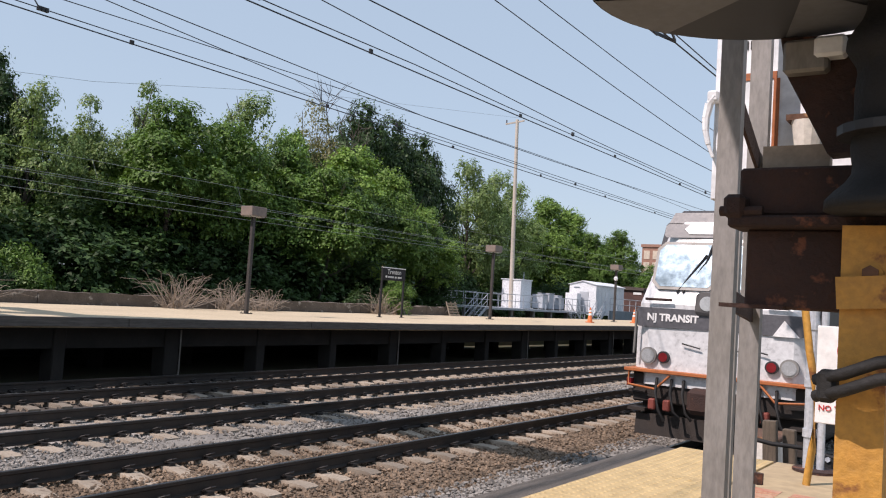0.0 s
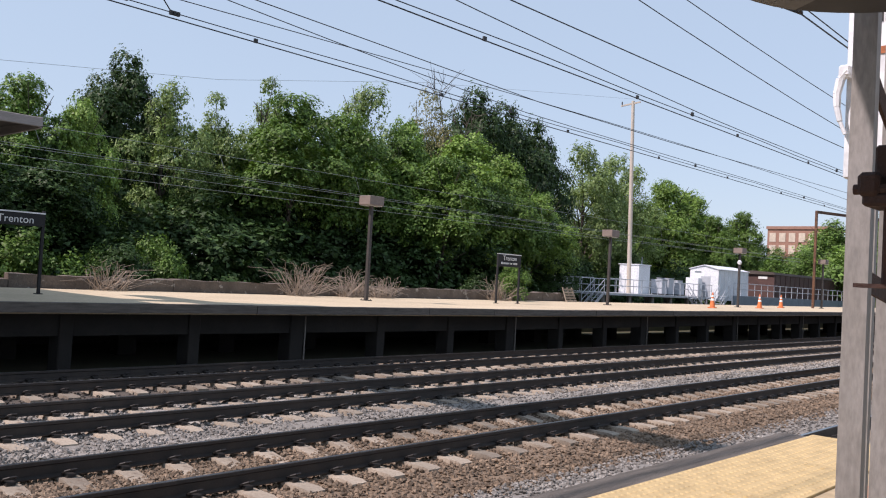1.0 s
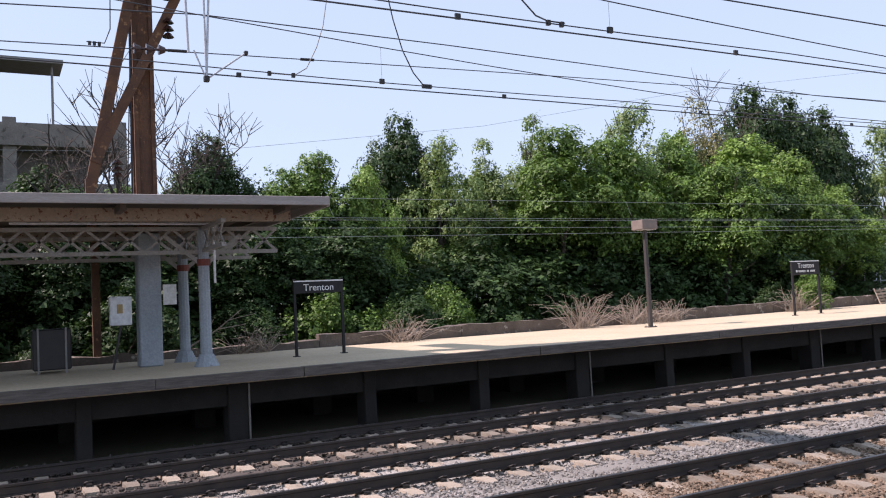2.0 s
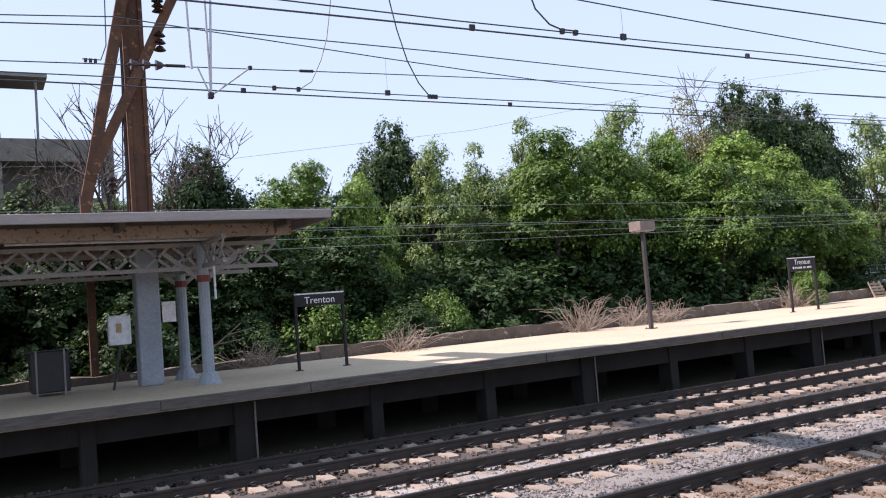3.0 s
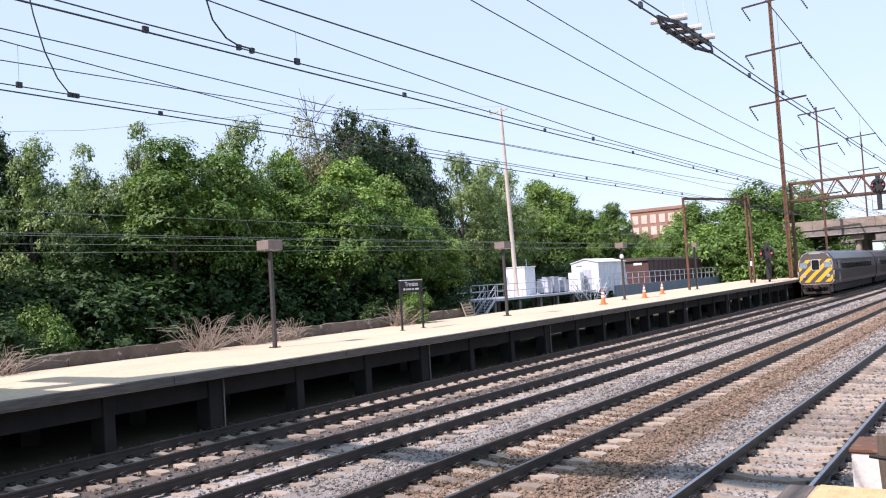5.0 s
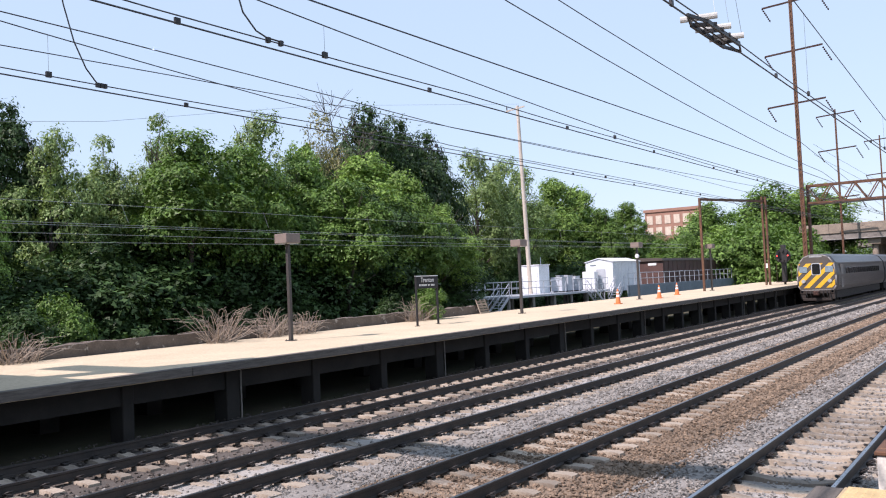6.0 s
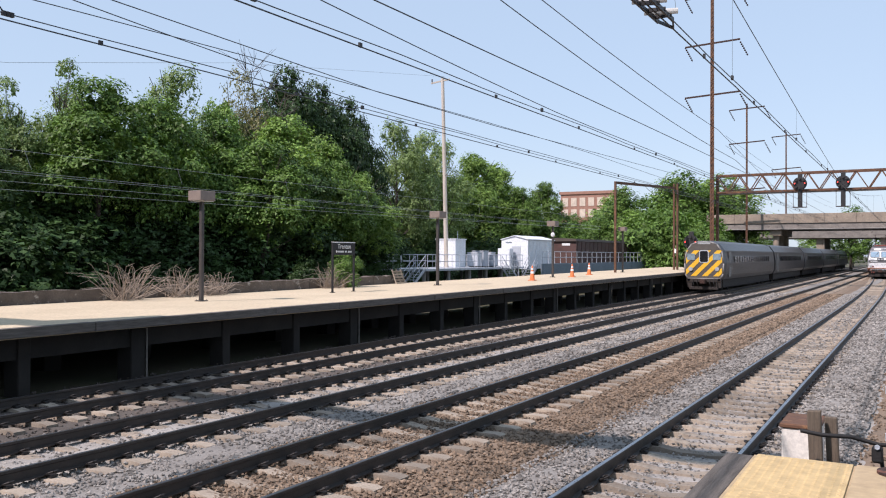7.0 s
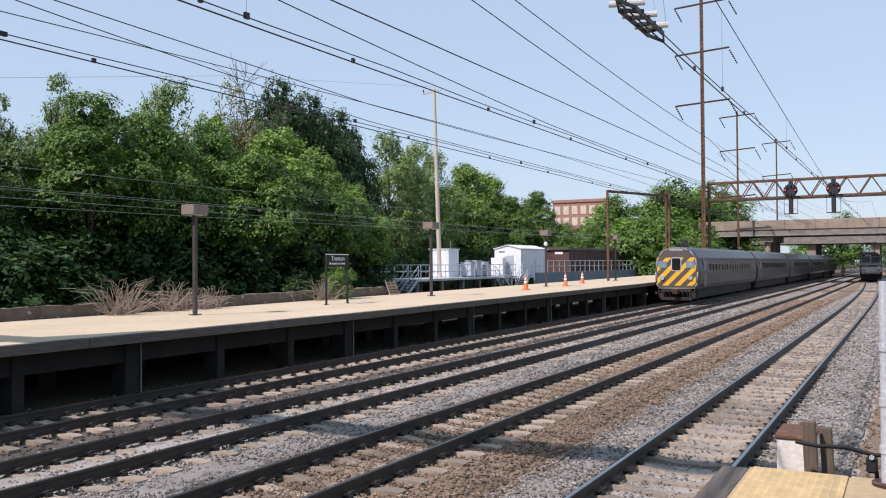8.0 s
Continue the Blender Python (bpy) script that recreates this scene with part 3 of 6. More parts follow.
for y in (5.1, -6.2, -17.5):
    part("girder", lattice(bm_new(), (-16.0, y), (-9.6, y), 3.98, 4.5, 0.62), M_SHELTER, sh, "lattice girder")
    for x in (-11.65, -14.1):
        c = part("column", rod(bm_new(), (x, y, PZ + 0.25), (x, y, 4.5), 0.14, 0.13, 12), M_COLBLUE, sh, "pale blue cast column", smooth=False)
        part("column_foot", rod(bm_new(), (x, y, PZ), (x, y, PZ + 0.28), 0.3, 0.17, 12), M_COLBLUE, c)
        part("collar", rod(bm_new(), (x, y, 3.62), (x, y, 3.78), 0.16, seg=12), M_REDBAND, c, "dull red painted collar")
        for d in (-1, 1):
            part("knee_brace", bar(bm_new(), (x, y + 0.1 * d, 3.7), (x, y + 0.9 * d, 4.35), 0.06, 0.1), M_SHELTER, c)
part("conduit", rod(bm_new(), (-11.4, 5.3, 3.2), (-11.4, 5.3, 4.6), 0.03), M_WHITEMET, sh)
part("conduit", rod(bm_new(), (-11.4, 5.3, 4.6), (-11.4, 1.0, 4.62), 0.03), M_WHITEMET, sh)

ml = thing("catenary_mast", "rusted riveted steel catenary mast, its foot cased in pale blue", "mast", -13.35, 4.1, PZ)
part("casing", boxed(-0.27, 0.27, -0.27, 0.27, 0, 3.3, bevel=0.03), M_COLBLUE, ml, "pale blue painted casing with worn foot")
part("shaft", boxed(-0.19, 0.19, -0.19, 0.19, 3.3, 12.5), M_RUSTY, ml)
for s in (-1, 1):
    for t in (-1, 1):
        part("corner_angle", boxed(s * 0.2 - 0.05, s * 0.2 + 0.05, t * 0.2 - 0.05, t * 0.2 + 0.05, 3.3, 12.6), M_RUSTY, ml)
part("strut", bar(bm_new(), (0.3, -1.3, 4.4), (0.3, 0.18, 11.4), 0.17, 0.26), M_RUSTY, ml, "slanting rusted strut")
part("strut", bar(bm_new(), (0.32, -1.2, 5.0), (0.32, 1.82, 11.4), 0.17, 0.24), M_RUSTY, ml, "slanting rusted strut")
part("strut_foot", boxed(0.2, 0.4, -1.42, -1.2, 3.3, 4.6), M_RUSTY, ml)
part("cable", rod(bm_new(), (0.3, -0.36, 3.5), (0.3, -0.28, 11.4), 0.025, seg=6), M_BLACK, ml)
part("cable", rod(bm_new(), (0.3, -0.5, 3.5), (0.3, -0.3, 8.0), 0.015, seg=6), M_BLACK, ml)
part("strut_leg", boxed(-3.2, -2.98, -1.0, -0.8, -1.0, 4.2), M_RUSTY, ml)
part("cable_box", boxed(0.1, 0.35, -0.95, -0.45, 1.05, 1.75, bevel=0.02), M_WHITEMET, ml, "pale grey box with yellow notice")
part("notice", boxed(0.352, 0.358, -0.79, -0.66, 1.34, 1.56), M_TACT, ml)
part("box_leg", bar(bm_new(), (0.3, -0.9, 0.0), (0.3, -0.7, 1.05), 0.05, 0.05), M_BLACK, ml)
part("notice_plate", boxed(0.28, 0.31, 0.3, 0.62, 1.5, 2.0), M_WHITE, ml, "white plate")
part("portal_beam", boxed(-3.6, 26.5, -1.75, -1.1, 11.4, 11.95), M_RUSTY, ml, "rusted cross beam spanning the tracks")
part("portal_mast", boxed(26.0, 26.5, -1.65, -1.2, -1.5, 11.4), M_RUSTY, ml)


def insulator(bm, a, b, n=5, r=0.11):
    a, b = Vector(a), Vector(b)
    rod(bm, a, b, 0.025, seg=6)
    for i in range(n):
        p, q = a.lerp(b, (i + 0.2) / n), a.lerp(b, (i + 0.75) / n)
        rod(bm, p, q, r, r * 0.5, 10)
    return bm


for a, b in (((0.4, 0.6, 8.2), (0.4, 0.6, 8.75)), ((0.4, 0.6, 9.2), (0.4, 0.6, 9.6)), ((0.3, -0.68, 4.65), (0.3, -0.68, 5.1))):
    part("insulator", insulator(bm_new(), a, b, 3, 0.15), M_INSUL, ml, "brown porcelain insulator discs")
part("beam_bracket", boxed(0.2, 2.6, -1.3, 1.7, 11.45, 11.6), M_RUSTY, ml)

sa = thing("steady_arm", "pale green-grey tubes that hold a contact wire", "overhead fitting", -3.68, 3.47, 5.95)
for a, b, r in (((0, 0, 0), (0, -0.03, 6.7), 0.017), ((0, 0, 0), (0.05, 0.35, 6.7), 0.017), ((0, -0.25, 0.38), (0, -0.4, 6.7), 0.019), ((0, 0, 0), (0, -0.17, 0.42), 0.013), ((0, 0, 0), (0, 0.6, 0.45), 0.013)):
    part("tube", rod(bm_new(), a, b, r, seg=8), M_GALV, sa)
part("clamp", boxed(-0.04, 0.04, -0.04, 0.04, -0.04, 0.05, bevel=0.01), M_BLACK, sa)
part("clamp", boxed(-0.03, 0.03, 0.57, 0.63, 0.42, 0.48, bevel=0.01), M_BLACK, sa)

bn = thing("litter_bin", "black slatted steel litter bin", "bin", -13.9, 1.9, PZ)
part("bin_body", boxed(-0.45, 0.45, -0.42, 0.42, 0.08, 1.05, bevel=0.03), M_BLACK, bn)
for s in (-0.3, 0.3):
    part("bin_strap", boxed(0.45, 0.48, s - 0.02, s + 0.02, 0.0, 1.08), M_GALVD, bn)


# ---------- equipment yard behind the platform ----------
def utility_pole():
    t = thing("utility_pole", "tall slender weathered timber utility pole", "pole", -26.95, 60.8, 0.3)
    part("pole", rod(bm_new(), (0.35, 0.1, 0), (-0.1, 0.05, 17.1), 0.2, 0.13, 12), M_WOODPOLE, t)
    part("cross_arm", bar(bm_new(), (-1.0, -0.3, 16.7), (0.5, 0.2, 17.0), 0.1, 0.12), M_WOODPOLE, t)
    part("insulator", rod(bm_new(), (-0.9, -0.3, 16.8), (-0.9, -0.3, 17.05), 0.05), M_INSUL, t)
    part("bracket", boxed(0.0, 0.5, -0.05, 0.05, 9.0, 9.08), M_GALVD, t)


utility_pole()


def railing(parent, pts, z, h=1.05, step=1.2, mid=True):
    for a, b in zip(pts, pts[1:]):
        a, b = Vector(a), Vector(b)
        n = max(1, round((b - a).length / step))
        for zz in ((z + h, z + h * 0.52) if mid else (z + h,)):
            part("rail_bar", rod(bm_new(), (*a, zz), (*b, zz), 0.028, seg=6), M_GALV, parent)
        for i in range(n + 1):
            p = a.lerp(b, i / n)
            part("rail_post", rod(bm_new(), (*p, z), (*p, z + h), 0.028, seg=6), M_GALV, parent)


def stairs(x, y, z0, z1, way, group="yard stairs"):
    """Open steel stairs that climb along y by way (+1 or -1)."""
    t = thing("steel_stairs", "galvanised open steel stairs with handrails", "stairs", x, y, z0, group=group)
    n, run, rise = 6, 0.27, (z1 - z0) / 6
    for s in (-0.42, 0.42):
        part("stringer", bar(bm_new(), (s, 0, 0.02), (s, way * n * run, n * rise), 0.05, 0.2), M_GALV, t)
        part("handrail", rod(bm_new(), (s, 0, 0.95), (s, way * n * run, n * rise + 0.95), 0.03, seg=6), M_GALV, t)
        part("handrail", rod(bm_new(), (s, 0, 0.5), (s, way * n * run, n * rise + 0.5), 0.025, seg=6), M_GALV, t)
        for k in (0, 3, 6):
            part("baluster", rod(bm_new(), (s, way * k * run, k * rise), (s, way * k * run, k * rise + 0.95), 0.025, seg=6), M_GALV, t)
    for k in range(n):
        part("tread", boxed(-0.42, 0.42, *sorted((way * (k * run), way * (k * run + 0.25))), (k + 1) * rise - 0.04, (k + 1) * rise), M_GALV, t)
    return t


dk = thing("equipment_deck", "raised steel equipment deck with tube railing", "deck", 0, 0, 0)
part("deck_plate", boxed(-28.6, -23.9, 52.9, 70.5, 1.58, 1.74), M_GALV, dk)
for x in (-28.2, -26.2, -24.3):
    for y in (53.3, 57.0, 60.5, 63.5, 66.5, 70):
        part("deck_leg", rod(bm_new(), (x, y, 0.2), (x, y, 1.6), 0.14, seg=10), M_GALVD, dk)
railing(dk, [(-28.4, 53.0), (-25.0, 53.0)], 1.74)
railing(dk, [(-24.0, 53.3), (-24.0, 62.0)], 1.74)
railing(dk, [(-24.0, 63.4), (-24.0, 70.3)], 1.74)
railing(dk, [(-28.4, 53.0), (-28.4, 70.3)], 1.74)
stairs(-24.4, 51.3, 0.62, 1.74, 1)
stairs(-23.3, 67.0, 0.62, 1.74, -1)
stairs(-23.2, 69.4, 0.62, 1.9, 1)

cab = thing("equipment_cabinet", "tall white steel equipment cabinet on a deck", "cabinet", -26.7, 61.8, 1.74)
part("body", boxed(-0.9, 0.9, -0.9, 0.9, 0, 2.3, bevel=0.03), M_WHITEMET, cab)
part("door", boxed(-0.75, -0.03, -0.93, -0.9, 0.12, 2.15), M_WHITEMET, cab)
part("door", boxed(0.03, 0.75, -0.93, -0.9, 0.12, 2.15), M_WHITEMET, cab)
part("top_cover", boxed(-0.97, 0.97, -0.97, 0.97, 2.3, 2.38, bevel=0.01), M_WHITEMET, cab)
part("handle", boxed(-0.1, -0.06, -0.97, -0.93, 1.05, 1.35), M_GALVD, cab)
part("roof_pipe", rod(bm_new(), (0.5, 0.2, 2.38), (0.5, 0.2, 3.0), 0.03), M_GALV, cab)
for i, (x, y, w, h) in enumerate(((-25.2, 63.2, 0.5, 1.2), (-25.4, 64.6, 0.55, 1.35), (-25.0, 66.0, 0.4, 1.0), (-26.5, 68.2, 0.6, 1.25))):
    t = thing("relay_case", "small grey steel relay case on the deck", "cabinet", x, y, 1.74, group="relay cases")
    part("body", boxed(-w, w, -0.45, 0.45, 0.1, h, bevel=0.03), M_GALV, t)
    part("lid", boxed(-w - 0.03, w + 0.03, -0.48, 0.48, h, h + 0.06), M_GALV, t)
    part("foot", boxed(-w + 0.1, w - 0.1, -0.3, 0.3, 0, 0.1), M_GALVD, t)

hut = thing("signal_hut", "white prefabricated metal hut with shallow gable roof", "hut", -25.55, 75.2, 0)
part("wall", prism(bm_new(), [(-1.35, 1.5), (1.35, 1.5), (1.35, 4.2), (0, 4.52), (-1.35, 4.2)], -3.2, 3.2), M_WHITEMET, hut)
part("roof", prism(bm_new(), [(-1.45, 4.2), (0, 4.55), (1.45, 4.2), (1.45, 4.26), (0, 4.62), (-1.45, 4.26)], -3.3, 3.3), M_WHITEMET, hut)
part("door", boxed(-0.3, 0.6, -3.24, -3.2, 1.6, 3.6, bevel=0.01), M_GALV, hut, "pale grey door")
part("sign_plate", boxed(-0.9, -0.3, -3.23, -3.2, 3.9, 4.02), M_BLUEWALL, hut)
for k in range(8):
    part("wall_rib", boxed(1.35, 1.375, -2.8 + k * 0.8, -2.76 + k * 0.8, 1.5, 4.2), M_WHITEMET, hut)
part("side_cabinet", boxed(-1.2, 0.0, -4.3, -3.5, 1.75, 3.4, bevel=0.02), M_WHITEMET, hut, "white box beside the door")

bb = thing("maroon_shed", "long dark maroon metal shed", "shed", -26.2, 96.2, 0)
part("wall", boxed(-2.1, 2.0, -11.5, 11.5, 1.2, 4.25), M_BROWNMET, bb)
part("roof", prism(bm_new(), [(-2.2, 4.25), (2.1, 4.25), (2.0, 4.5), (-0.05, 4.62), (-2.1, 4.5)], -11.7, 11.7), M_ROOFDK, bb)
part("sign_plate", boxed(0.4, 1.3, -11.54, -11.5, 3.8, 4.05), M_WHITE, bb)
for k in range(18):
    part("wall_rib", boxed(2.0, 2.04, -11.2 + k * 1.3, -11.1 + k * 1.3, 1.2, 4.25), M_BROWNMET, bb)

bw = thing("retaining_wall", "blue-grey panelled retaining wall with railing", "wall", 0, 0, 0)
for k in range(14):
    part("wall_panel", boxed(-22.7, -22.4, 71.5 + k * 3, 74.47 + k * 3, 0.3, 2.0 + 0.01 * (k % 2)), M_BLUEWALL, bw)
railing(bw, [(-22.55, 71.5), (-22.55, 113.4)], 2.0, 1.1, 1.5)


def cone(x, y):
    t = thing("traffic_cone", "orange traffic cone with white band on the platform", "traffic cone", x, y, plat_z(y), group="traffic cones")
    part("base", boxed(-0.19, 0.19, -0.19, 0.19, 0, 0.05, bevel=0.01), M_CONE, t)
    part("body", rod(bm_new(), (0, 0, 0.05), (0, 0, 0.85), 0.15, 0.035, 14), M_CONE, t)
    for z0, z1 in ((0.40, 0.52), (0.60, 0.7)):
        f = lambda z: 0.15 - 0.115 * (z - 0.05) / 0.8 + 0.004
        part("white_band", rod(bm_new(), (0, 0, z0), (0, 0, z1), f(z0), f(z1), 14), M_WHITE, t)


for c in ((-11.75, 44.15), (-12.06, 51.3), (-12.96, 57.05)):
    cone(*c)

gt = thing("portal_gantry", "rusted steel portal frame of two posts and a beam", "gantry", 0, 0, 0)
part("post", boxed(-13.5, -13.34, 64.3, 64.46, plat_z(64), 8.6), M_RUSTY, gt)
part("post", boxed(-12.1, -11.95, 77.0, 77.25, plat_z(77), 9.3), M_RUSTY, gt)
part("post", boxed(-11.8, -11.65, 77.0, 77.25, plat_z(77), 9.3), M_RUSTY, gt)
part("beam", bar(bm_new(), (-13.4, 64.4, 8.5), (-11.9, 77.1, 8.9), 0.14, 0.2), M_RUSTY, gt)
part("notice", boxed(-11.95, -11.8, 76.96, 77.0, 3.0, 3.4), M_WHITE, gt)

pal = thing("leaning_pallet", "grey timber pallet leaning against the wall", "pallet", -15.7, 36.5, plat_z(36))
for k in range(5):
    part("slat", bar(bm_new(), (0.0 - k * 0.06, -0.45, 0.05 + k * 0.14), (0.0 - k * 0.06, 0.45, 0.05 + k * 0.14), 0.02, 0.09), M_TIE, pal)
for s in (-0.4, 0.0, 0.4):
    part("bearer", bar(bm_new(), (-0.04, s, 0), (-0.32, s, 0.72), 0.06, 0.04), M_TIE, pal)
pt = thing("planter_tub", "brown planter tub with a young leafy shrub", "planter", -15.6, 31.6, plat_z(31))
part("tub", rod(bm_new(), (0, 0, 0), (0, 0, 0.5), 0.2, 0.26, 12), M_TAN2, pt)


# ---------- right mast, gantry, bridge and distance ----------
def line_mast(x, y, z0, top, arms, half, name="transmission_mast"):
    t = thing(name, "tall rusted steel mast with cross arms and insulators", "mast", x, y, z0, group="transmission masts")
    w = 0.15 if top > 26 else 0.10
    bm = bm_new()
    for sx in (-1, 1):
        bar(bm, (sx * w, 0, 0), (sx * w * 0.62, 0, top - z0), 0.24, w * 0.7, (1, 0, 0))
    zz = 0.5
    while zz < top - z0 - 0.8:
        f = 1 - 0.38 * zz / (top - z0)
        bar(bm, (-w * f, -0.1, zz), (w * f, -0.1, zz + 0.45), 0.03, 0.1)
        bar(bm, (-w * f, 0.1, zz + 0.45), (w * f, 0.1, zz + 0.9), 0.03, 0.1)
        zz += 0.45
    box(bm, -w * 0.8, w * 0.8, -0.06, 0.06, 0, top - z0 - 0.2)
    part("shaft", bm, M_RUSTY, t)
    for z in arms:
        part("cross_arm", bar(bm_new(), (-half, 0, z - z0), (half, 0, z - z0 + 0.25), 0.12, 0.16), M_RUSTDARK, t)
        for s in (-1, 1):
            part("insulator", insulator(bm_new(), (s * half, 0, z - z0), (s * half + 0.75, 0, z - z0 - 1.5), 7, 0.1), M_INSUL, t)
    return t


line_mast(-10.82, 87.5, -0.3, 30.0, (18.9, 24.1, 29.0), 2.7)
line_mast(-13.73, 124.5, -0.3, 24.2, (12.0, 18.6, 23.4), 2.4)
line_mast(-12.96, 159.0, -0.3, 24.6, (18.0, 23.8), 2.4)

ga = thing("signal_gantry", "rusted steel truss gantry across the tracks", "gantry", 0, 0, 0)
GX0, GX1, GY = -10.5, 16.0, 88.6
for yy in (GY - 0.6, GY + 0.6):
    for z in (9.15, 10.85):
        part("chord", bar(bm_new(), (GX0, yy, z), (GX1, yy, z), 0.16, 0.17), M_RUSTY, ga)
    n = 25
    for i in range(n):
        xa, xb = GX0 + (GX1 - GX0) * i / n, GX0 + (GX1 - GX0) * (i + 1) / n
        part("truss_diagonal", bar(bm_new(), (xa, yy, 9.15 if i % 2 else 10.85), (xb, yy, 10.85 if i % 2 else 9.15), 0.07, 0.1), M_RUSTY, ga)
part("walkway", boxed(GX0, GX1, GY - 0.5, GY + 0.5, 8.96, 9.03), M_GALVD, ga)
part("gantry_leg", boxed(GX1 - 0.2, GX1 + 0.2, GY - 0.4, GY + 0.4, -0.3, 10.8), M_RUSTY, ga)
part("gantry_leg", boxed(GX0 - 0.1, GX0 + 0.1, GY - 0.3, GY + 0.3, -0.3, 11.0), M_RUSTY, ga)


def signal(x, y, z, group="signals"):
    t = thing("railway_signal", "black round colour-light railway signal showing red", "signal", x, y, z, group=group)
    part("backing_disc", rod(bm_new(), (0, 0, 0), (0, 0.08, 0), 0.64, seg=24), M_BLACK, t)
    part("mast_bar", boxed(-0.2, 0.2, 0.1, 0.4, -2.3, 0.95, bevel=0.04), M_BLACK, t)
    for a in range(8):
        c, s = 0.45 * math.cos(a * math.pi / 4), 0.45 * math.sin(a * math.pi / 4)
        on = a in (0, 4)
        p = part("lamp_hood", rod(bm_new(), (c, -0.2, s), (c, 0, s), 0.1, 0.12, 10), M_BLACK, t)
        if on:
            part("red_light", rod(bm_new(), (c, -0.205, s), (c, -0.2, s), 0.06, seg=10), M_REDGLOW, p, "glowing red light")
    part("cage", boxed(-0.6, 0.6, -0.3, 0.5, -2.3, -2.25), M_RUSTDARK, t)
    for s in (-0.6, 0.6):
        part("cage_bar", boxed(s - 0.02, s + 0.02, 0.1, 0.14, -2.3, -0.7), M_RUSTDARK, t)


signal(-2.62, GY - 1.0, 9.75)
signal(1.15, GY - 1.0, 9.75)
sg = signal(-10.5, 77.0, 4.0)
part("signal_post", rod(bm_new(), (-10.5, 77.3, -0.3), (-10.5, 77.3, 3.2), 0.1), M_BLACK, thing("signal_stand", "black steel signal stand", "signal post"))

BX0, BX1 = -20.0, 60.0
br = thing("road_bridge", "weathered concrete road bridge over the tracks", "bridge", 0, 0, 0)
part("parapet", boxed(BX0, BX1, 128.0, 128.5, 7.4, 8.75, bevel=0.03), M_BRIDGE, br)
part("deck", boxed(BX0, BX1, 128.3, 141.0, 6.6, 7.5), M_CONCD, br)
part("fascia_girder", boxed(BX0, BX1, 128.15, 128.4, 6.45, 7.4), M_CONC, br, "dark stained fascia beam")
part("drain_pipe", rod(bm_new(), (BX0 + 3, 128.05, 6.55), (BX1, 128.05, 6.7), 0.05), M_GALVD, br, "pale pipe along the fascia")
for k in range(20):
    part("parapet_joint", boxed(BX0 + k * 4 + 3.92, BX0 + k * 4 + 3.96, 127.99, 128.0, 7.4, 8.75), M_CONCD, br)
for x in (-10.5, 9.0, 22.0):
    for y in (129.5, 134.5, 139.5):
        part("pier", rod(bm_new(), (x, y, -0.3), (x, y, 6.0), 0.42, seg=14), M_BRIDGE, br)
    part("pier_cap", boxed(x - 0.8, x + 0.8, 128.6, 140.5, 5.7, 6.7), M_BRIDGE, br)
part("abutment", boxed(-30, -19.5, 128, 141, -0.3, 7.5), M_CONC, br)
b2 = thing("rail_overbridge", "second concrete bridge farther along the tracks", "bridge", 0, 0, 0)
part("deck", boxed(-40, 70, 175, 190, 6.2, 8.6), M_CONC, b2)
for x in (-9, 1.9, 9.0, 20):
    part("pier", boxed(x - 0.7, x + 0.7, 176, 189, -0.3, 6.2), M_BRIDGE, b2)

fb = thing("brick_building", "distant red brick building with cream window bays", "building", -76, 236, 0)
part("wall", boxed(-7, 9, -6, 6, 0, 20.2), M_BRICK, fb)
part("parapet", boxed(-7.3, 9.3, -6.3, 6.3, 20.2, 21), M_BRICK, fb)
for r in range(2):
    for k in range(6):
        w = part("window", boxed(-6.4 + k * 2.6, -4.7 + k * 2.6, -6.1, -5.95, 13.5 + r * 3.3, 15.9 + r * 3.3), M_CREAM, fb, "cream panelled window bay")
for k in range(3):
    part("window", boxed(9.0, 9.1, -5 + k * 3.6, -3 + k * 3.6, 13.5, 19), M_CREAM, fb)

gar = thing("parking_garage", "pale concrete multi-storey parking garage", "building", -46, -3.7, 0)
for k in range(4):
    part("floor_slab", boxed(-10, 10, -22, 11.5 - k * 0.4, 2.2 + k * 2.9, 3.3 + k * 2.9), M_CONC, gar)
for k in range(7):
    part("pillar", boxed(9.2, 9.8, -20 + k * 5, -19.4 + k * 5, 0, 12.3), M_CONC, gar)
part("core", boxed(-10, 8, -22, 9, 0, 12), M_CONC, gar)
cv = part("canopy", boxed(6.5, 9, -22, 7.8, 15.3, 15.5), M_GALVD, gar, "dark metal roof canopy")
for k in range(4):
    part("canopy_post", rod(bm_new(), (8.5, 7.3 - k * 5, 12), (8.5, 7.3 - k * 5, 15.3), 0.06), M_GALVD, gar)

